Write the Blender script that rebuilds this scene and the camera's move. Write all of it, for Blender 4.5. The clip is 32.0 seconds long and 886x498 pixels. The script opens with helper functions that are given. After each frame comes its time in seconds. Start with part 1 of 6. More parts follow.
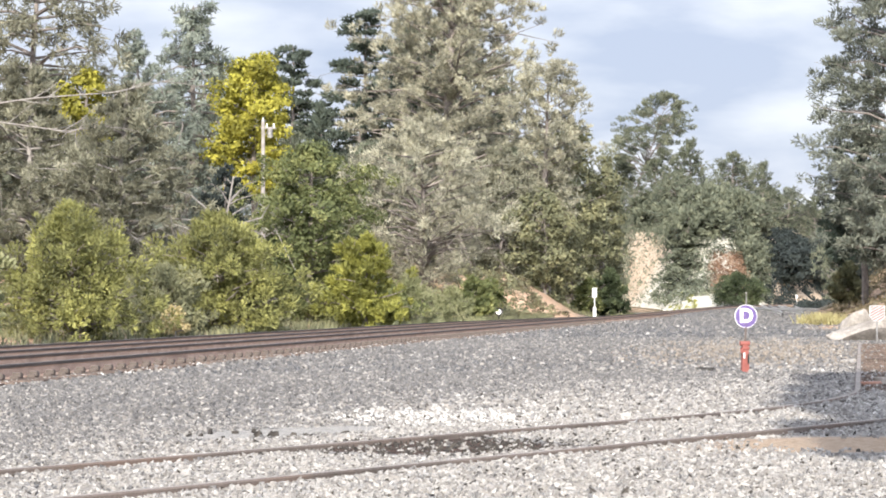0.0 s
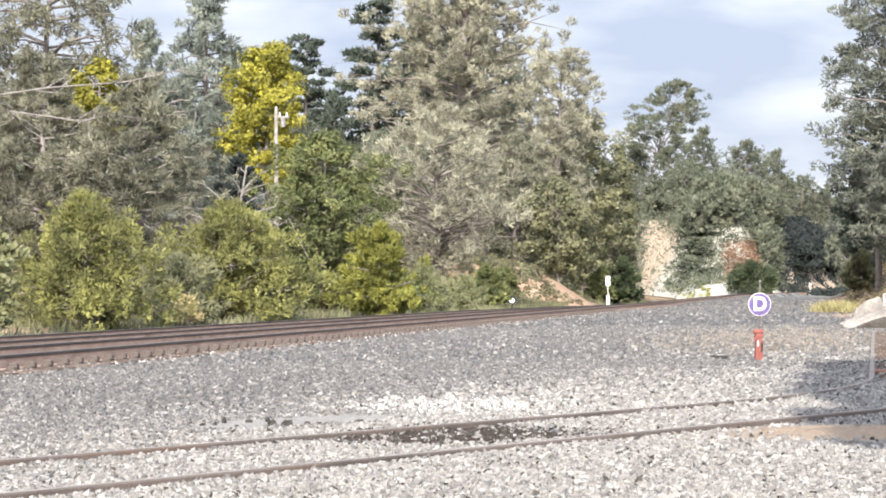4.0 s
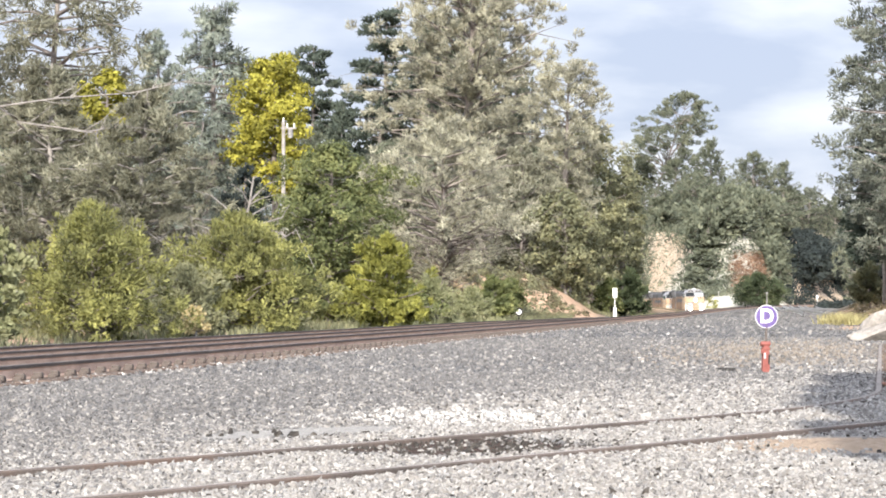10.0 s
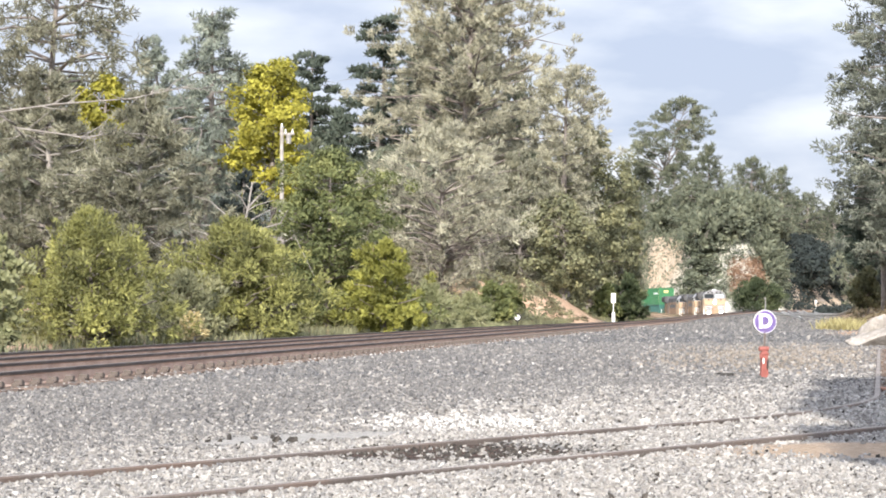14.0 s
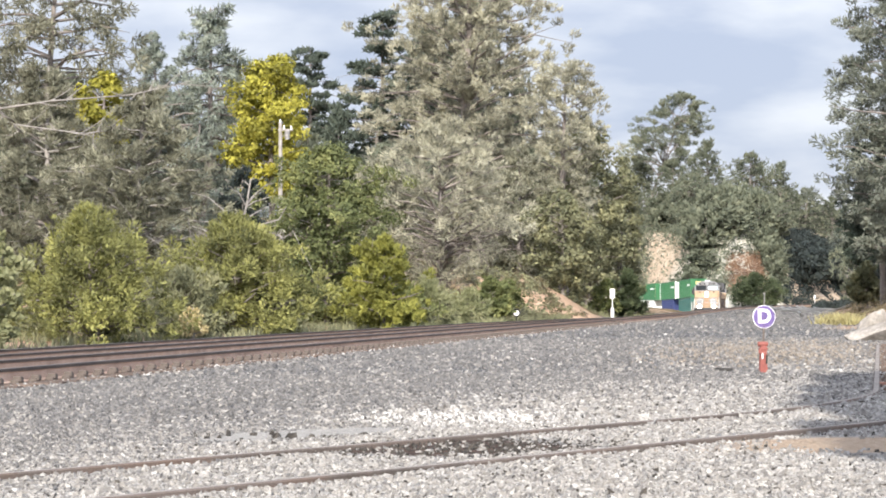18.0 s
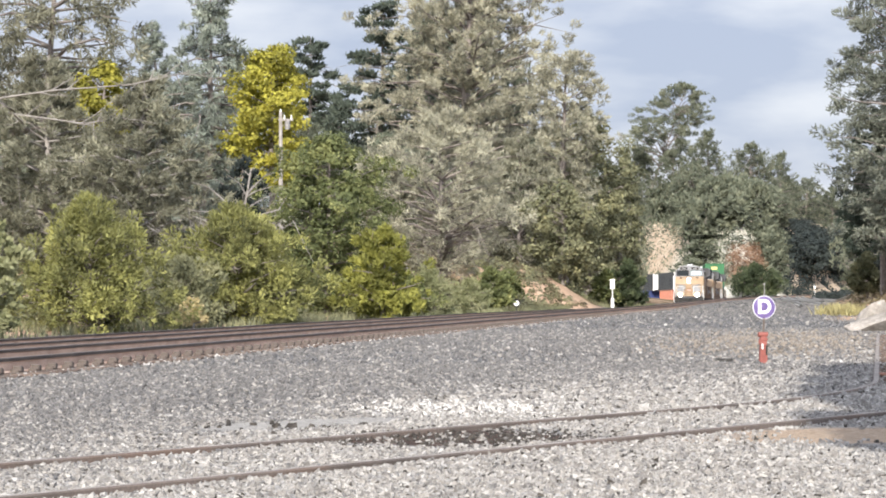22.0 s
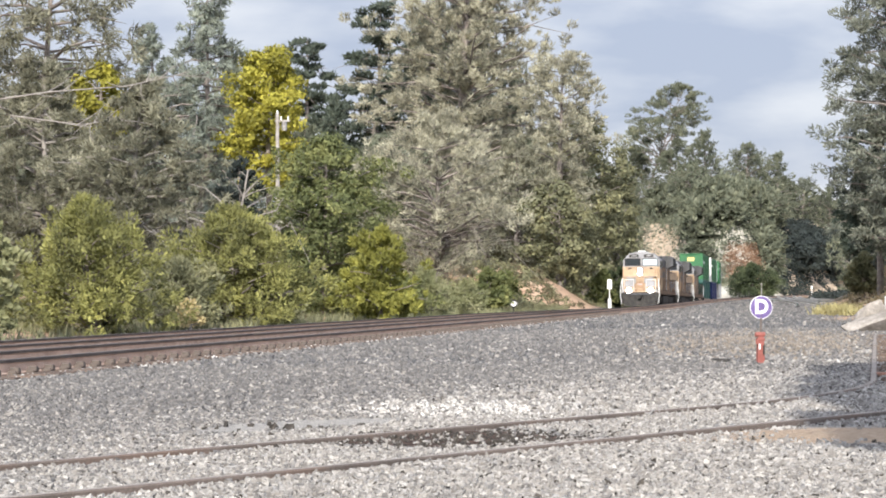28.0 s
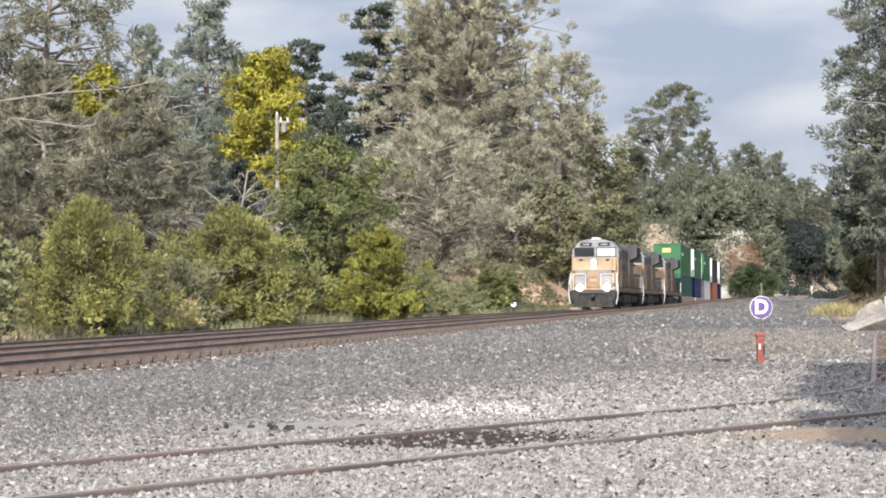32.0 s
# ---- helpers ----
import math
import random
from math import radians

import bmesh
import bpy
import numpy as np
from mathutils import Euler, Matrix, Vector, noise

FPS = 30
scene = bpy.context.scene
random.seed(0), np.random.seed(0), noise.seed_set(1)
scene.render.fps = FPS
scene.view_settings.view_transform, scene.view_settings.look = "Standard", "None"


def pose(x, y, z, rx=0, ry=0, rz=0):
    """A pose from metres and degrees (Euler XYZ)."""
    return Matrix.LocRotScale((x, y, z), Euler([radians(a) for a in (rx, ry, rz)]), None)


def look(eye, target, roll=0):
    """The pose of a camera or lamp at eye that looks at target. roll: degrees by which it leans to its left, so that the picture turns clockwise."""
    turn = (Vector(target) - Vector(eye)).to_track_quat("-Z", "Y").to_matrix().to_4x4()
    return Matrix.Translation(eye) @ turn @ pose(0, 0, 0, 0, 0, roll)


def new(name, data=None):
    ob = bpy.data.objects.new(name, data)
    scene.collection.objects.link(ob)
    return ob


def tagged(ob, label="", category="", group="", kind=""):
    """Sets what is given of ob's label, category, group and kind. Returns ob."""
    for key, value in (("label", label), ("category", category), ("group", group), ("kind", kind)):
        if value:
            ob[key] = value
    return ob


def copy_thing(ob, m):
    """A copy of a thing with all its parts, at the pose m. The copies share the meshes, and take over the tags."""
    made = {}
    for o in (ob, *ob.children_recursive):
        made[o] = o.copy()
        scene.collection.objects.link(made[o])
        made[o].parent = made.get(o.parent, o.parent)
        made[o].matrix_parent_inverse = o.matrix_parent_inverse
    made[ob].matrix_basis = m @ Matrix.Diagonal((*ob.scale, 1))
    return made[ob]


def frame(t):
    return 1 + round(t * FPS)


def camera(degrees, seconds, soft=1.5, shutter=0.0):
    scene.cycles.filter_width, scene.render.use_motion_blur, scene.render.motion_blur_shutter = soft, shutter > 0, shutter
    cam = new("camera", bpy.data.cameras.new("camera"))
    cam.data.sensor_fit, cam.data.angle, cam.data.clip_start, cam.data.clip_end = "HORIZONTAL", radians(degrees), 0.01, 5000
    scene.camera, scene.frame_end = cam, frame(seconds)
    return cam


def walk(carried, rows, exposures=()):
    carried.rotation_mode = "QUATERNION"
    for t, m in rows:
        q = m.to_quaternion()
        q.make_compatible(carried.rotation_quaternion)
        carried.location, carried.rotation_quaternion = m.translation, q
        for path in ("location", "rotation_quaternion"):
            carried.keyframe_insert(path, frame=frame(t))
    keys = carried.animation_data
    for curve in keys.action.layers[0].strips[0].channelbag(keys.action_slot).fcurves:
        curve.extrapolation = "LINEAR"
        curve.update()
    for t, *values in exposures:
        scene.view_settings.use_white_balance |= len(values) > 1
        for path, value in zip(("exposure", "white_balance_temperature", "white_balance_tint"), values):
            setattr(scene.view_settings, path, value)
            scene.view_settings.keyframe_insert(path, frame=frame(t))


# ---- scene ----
EYE = Vector((0.0, 0.0, 1.25))


def gaze(turn, tilt, roll):
    """Camera pose at the fixed eye: degrees to the right, degrees up, roll."""
    a, b = radians(turn), radians(tilt)
    return look(EYE, EYE + Vector((math.sin(a) * math.cos(b), math.cos(a) * math.cos(b), math.sin(b))), roll)


cam = camera(22.2, 32.0, soft=1.85)
walk(cam, [
    (0, gaze(0.513, 1.372, -0.030)),
    (0.5, gaze(0.403, 1.204, -0.051)),
    (1, gaze(0.324, 1.127, -0.106)),
    (1.5, gaze(0.281, 1.152, -0.082)),
    (2, gaze(0.266, 1.237, -0.091)),
    (2.5, gaze(0.225, 1.105, -0.091)),
    (3, gaze(0.213, 1.090, -0.088)),
    (3.5, gaze(0.209, 1.087, -0.117)),
    (5.5, gaze(0.035, 1.034, -0.122)),
    (6, gaze(-0.001, 0.974, -0.105)),
    (6.5, gaze(-0.042, 0.926, -0.078)),
    (7, gaze(-0.044, 0.957, -0.118)),
    (7.5, gaze(-0.002, 1.237, -0.089)),
    (8, gaze(-0.020, 1.272, -0.035)),
    (8.5, gaze(-0.041, 1.234, -0.063)),
    (9, gaze(0.000, 1.332, -0.000)),
    (9.5, gaze(-0.015, 1.396, -0.010)),
    (10, gaze(-0.000, 1.375, 0.001)),
    (10.5, gaze(0.043, 1.464, -0.005)),
    (11, gaze(0.040, 1.417, -0.036)),
    (11.5, gaze(0.044, 1.358, -0.046)),
    (12, gaze(0.048, 1.379, -0.044)),
    (12.5, gaze(0.020, 1.334, -0.018)),
    (13, gaze(0.023, 1.407, -0.049)),
    (13.5, gaze(0.016, 1.465, -0.057)),
    (14, gaze(0.039, 1.513, -0.065)),
    (14.5, gaze(0.047, 1.411, -0.079)),
    (16.5, gaze(0.054, 1.572, -0.126)),
    (17, gaze(0.046, 1.528, -0.105)),
    (17.5, gaze(0.051, 1.514, -0.183)),
    (18, gaze(0.069, 1.406, -0.188)),
    (18.5, gaze(0.042, 1.363, -0.075)),
    (19, gaze(0.067, 1.352, -0.125)),
    (19.5, gaze(0.045, 1.378, -0.084)),
    (20, gaze(0.072, 1.504, -0.108)),
    (20.5, gaze(-0.040, 1.457, -0.063)),
    (21, gaze(0.005, 1.354, -0.069)),
    (21.5, gaze(0.089, 1.295, -0.102)),
    (22, gaze(0.064, 1.156, -0.120)),
    (22.5, gaze(0.066, 1.287, -0.126)),
    (23, gaze(0.068, 1.286, -0.117)),
    (23.5, gaze(0.087, 1.111, -0.136)),
    (24, gaze(0.108, 1.118, -0.161)),
    (24.5, gaze(0.132, 1.139, -0.162)),
    (25, gaze(0.091, 1.117, -0.168)),
    (25.5, gaze(0.111, 1.235, -0.204)),
    (27.5, gaze(0.075, 1.204, -0.292)),
    (28, gaze(0.138, 1.174, -0.242)),
    (28.5, gaze(0.139, 1.105, -0.233)),
    (29, gaze(0.162, 1.226, -0.292)),
    (29.5, gaze(0.148, 1.248, -0.284)),
    (30, gaze(0.075, 1.162, -0.292)),
    (30.5, gaze(0.098, 1.227, -0.301)),
    (31, gaze(0.054, 1.183, -0.295)),
    (31.5, gaze(0.054, 1.160, -0.295)),
    (32, gaze(0.143, 1.196, -0.369))
], exposures=[(0, 0.66), (6, 0.71), (14, 0.68), (19, 0.52), (23, 0.42), (29, 0.36), (32, 0.27)])

# ---- sky, sun ----
SUN_EL, SUN_AZ = radians(27), radians(9.5)      # light travels towards +x, +y
sun_data = bpy.data.lights.new("sun", "SUN")
sun_data.energy, sun_data.angle, sun_data.color = 5.0, radians(0.55), (1.0, 0.945, 0.865)
sun = new("sun", sun_data)
sun_way = Vector((math.sin(SUN_AZ) * math.cos(SUN_EL), math.cos(SUN_AZ) * math.cos(SUN_EL), -math.sin(SUN_EL)))
sun.matrix_world = Matrix.Translation((-20, -60, 40)) @ sun_way.to_track_quat("-Z", "Y").to_matrix().to_4x4()

world = bpy.data.worlds.new("sky")
scene.world = world
world.use_nodes = True
wn, wl = world.node_tree.nodes, world.node_tree.links
wn.clear()


def wnode(kind, **values):
    n = wn.new(kind)
    for k, v in values.items():
        n.inputs[k].default_value = v
    return n


w_out = wn.new("ShaderNodeOutputWorld")
w_sky = wn.new("ShaderNodeTexSky")
w_sky.sky_type, w_sky.sun_disc = "NISHITA", False
w_sky.sun_elevation, w_sky.sun_rotation = SUN_EL, math.pi + SUN_AZ
w_sky.dust_density, w_sky.ozone_density = 1.6, 1.2
w_bg = wnode("ShaderNodeBackground", Strength=0.10)
wl.new(w_sky.outputs[0], w_bg.inputs["Color"])
w_tc = wn.new("ShaderNodeTexCoord")
w_map = wn.new("ShaderNodeMapping")
w_map.inputs["Scale"].default_value = (6.5, 6.5, 20.0)
w_map.inputs["Location"].default_value = (0.35, 0.2, 0.9)
wl.new(w_tc.outputs["Generated"], w_map.inputs["Vector"])
w_noise = wnode("ShaderNodeTexNoise", Scale=1.5, Detail=5.0, Roughness=0.52)
wl.new(w_map.outputs[0], w_noise.inputs["Vector"])
w_ramp = wn.new("ShaderNodeValToRGB")
w_ramp.color_ramp.elements[0].position, w_ramp.color_ramp.elements[0].color = 0.36, (0.415, 0.465, 0.60, 1)
w_ramp.color_ramp.elements[1].position, w_ramp.color_ramp.elements[1].color = 0.64, (0.68, 0.705, 0.775, 1)
wl.new(w_noise.outputs[0], w_ramp.inputs[0])
w_cloud = wnode("ShaderNodeBackground", Strength=0.9)
wl.new(w_ramp.outputs[0], w_cloud.inputs["Color"])
# the cloud is brighter overhead and towards the sun, behind the eye
w_xyz = wn.new("ShaderNodeSeparateXYZ")
wl.new(w_tc.outputs["Generated"], w_xyz.inputs[0])
w_side = wn.new("ShaderNodeMapRange")
for k, value in (("From Min", 0.85), ("From Max", -0.6), ("To Min", 0.92), ("To Max", 2.3)):
    w_side.inputs[k].default_value = value
wl.new(w_xyz.outputs[1], w_side.inputs[0])
wl.new(w_side.outputs[0], w_cloud.inputs["Strength"])
w_mix = wn.new("ShaderNodeMixShader")
w_mix.inputs[0].default_value = 0.88
wl.new(w_bg.outputs[0], w_mix.inputs[1])
wl.new(w_cloud.outputs[0], w_mix.inputs[2])
wl.new(w_mix.outputs[0], w_out.inputs["Surface"])


# ---- materials ----
def shader(name, rough=0.8, metal=0.0, spec=0.3):
    m = bpy.data.materials.new(name)
    m.use_nodes = True
    b = m.node_tree.nodes["Principled BSDF"]
    b.inputs["Roughness"].default_value, b.inputs["Metallic"].default_value = rough, metal
    b.inputs["Specular IOR Level"].default_value = spec
    return m, m.node_tree.nodes, m.node_tree.links, b


def ramp(nodes, stops):
    r = nodes.new("ShaderNodeValToRGB")
    e = r.color_ramp.elements
    while len(e) < len(stops):
        e.new(0.5)
    for k, (p, c) in enumerate(stops):
        e[k].position, e[k].color = p, (*c, 1)
    return r


def noise_tex(nodes, links, scale, detail=4.0, rough=0.55, source="Object"):
    tc, n = nodes.new("ShaderNodeTexCoord"), nodes.new("ShaderNodeTexNoise")
    n.inputs["Scale"].default_value, n.inputs["Detail"].default_value, n.inputs["Roughness"].default_value = scale, detail, rough
    links.new(tc.outputs[source], n.inputs["Vector"])
    return n


def mixed(nodes, links, kind, fac, a, b):
    x = nodes.new("ShaderNodeMix")
    x.data_type, x.blend_type = "RGBA", kind
    for socket, value in ((x.inputs[0], fac), (x.inputs[6], a), (x.inputs[7], b)):
        if isinstance(value, (int, float)):
            socket.default_value = value
        elif isinstance(value, tuple):
            socket.default_value = (*value, 1)
        else:
            links.new(value, socket)
    return x.outputs[2]


def surface(name, dark, light, scale=6.0, grain=60.0, rough=0.8, metal=0.0, bump=0.2, per="", stain=None, spec=0.3):
    """A worn surface: broad variation, fine grain, bump; per: 'object' or 'island' shifts the value from piece to piece."""
    m, n, l, b = shader(name, rough, metal, spec)
    broad = noise_tex(n, l, scale, 5)
    fine = noise_tex(n, l, grain, 3)
    r = ramp(n, [(0.3, dark), (0.7, light)])
    l.new(broad.outputs[0], r.inputs[0])
    g = ramp(n, [(0.25, (0.72, 0.72, 0.72)), (0.75, (1.2, 1.2, 1.2))])
    l.new(fine.outputs[0], g.inputs[0])
    c = mixed(n, l, "MULTIPLY", 1.0, r.outputs[0], g.outputs[0])
    if stain:
        s = noise_tex(n, l, scale * 0.45, 6, 0.65)
        sr = ramp(n, [(0.52, (0, 0, 0)), (0.68, (1, 1, 1))])
        l.new(s.outputs[0], sr.inputs[0])
        c = mixed(n, l, "MIX", sr.outputs[0], c, stain)
    if per:
        src = n.new("ShaderNodeObjectInfo").outputs["Random"] if per == "object" else n.new("ShaderNodeNewGeometry").outputs["Random Per Island"]
        v = ramp(n, [(0.0, (0.74, 0.74, 0.75)), (0.5, (1.0, 0.98, 0.96)), (1.0, (1.24, 1.22, 1.19))])
        l.new(src, v.inputs[0])
        c = mixed(n, l, "MULTIPLY", 1.0, c, v.outputs[0])
    l.new(c, b.inputs["Base Color"])
    if bump:
        bp = n.new("ShaderNodeBump")
        bp.inputs["Strength"].default_value, bp.inputs["Distance"].default_value = bump, 0.02
        l.new(fine.outputs[0], bp.inputs["Height"])
        l.new(bp.outputs[0], b.inputs["Normal"])
    return m


def foliage(name, dark, mid, light, clump=0.35, rough=0.6):
    """Leaves: each leaf varies, tufts vary together, some light passes through."""
    m, n, l, b = shader(name, rough, 0.0, 0.25)
    rnd = n.new("ShaderNodeNewGeometry").outputs["Random Per Island"]
    r = ramp(n, [(0.0, dark), (0.5, mid), (1.0, light)])
    big = noise_tex(n, l, clump, 4)
    small = noise_tex(n, l, clump * 4.5, 3)
    value = None
    for source, lo, hi, to_lo, to_hi in ((rnd, 0.0, 1.0, 0.0, 0.24), (big.outputs[0], 0.3, 0.7, -0.12, 0.38), (small.outputs[0], 0.3, 0.7, -0.08, 0.44)):
        sub = n.new("ShaderNodeMapRange")
        for key, number in (("From Min", lo), ("From Max", hi), ("To Min", to_lo), ("To Max", to_hi)):
            sub.inputs[key].default_value = number
        l.new(source, sub.inputs[0])
        if value is None:
            value = sub.outputs[0]
            continue
        add = n.new("ShaderNodeMath")
        l.new(value, add.inputs[0])
        l.new(sub.outputs[0], add.inputs[1])
        value = add.outputs[0]
    l.new(value, r.inputs[0])
    l.new(r.outputs[0], b.inputs["Base Color"])
    tr = n.new("ShaderNodeBsdfTranslucent")
    l.new(r.outputs[0], tr.inputs["Color"])
    mx = n.new("ShaderNodeMixShader")
    mx.inputs[0].default_value = 0.35
    l.new(b.outputs[0], mx.inputs[1])
    l.new(tr.outputs[0], mx.inputs[2])
    l.new(mx.outputs[0], n["Material Output"].inputs["Surface"])
    return m


def plain(name, colour, rough=0.6, metal=0.0, glow=0.0):
    m, n, l, b = shader(name, rough, metal)
    f = noise_tex(n, l, 9.0, 4)
    r = ramp(n, [(0.3, tuple(0.85 * c for c in colour)), (0.7, tuple(min(1.0, 1.08 * c) for c in colour))])
    l.new(f.outputs[0], r.inputs[0])
    l.new(r.outputs[0], b.inputs["Base Color"])
    if glow:
        b.inputs["Emission Color"].default_value, b.inputs["Emission Strength"].default_value = (*colour, 1), glow
    return m


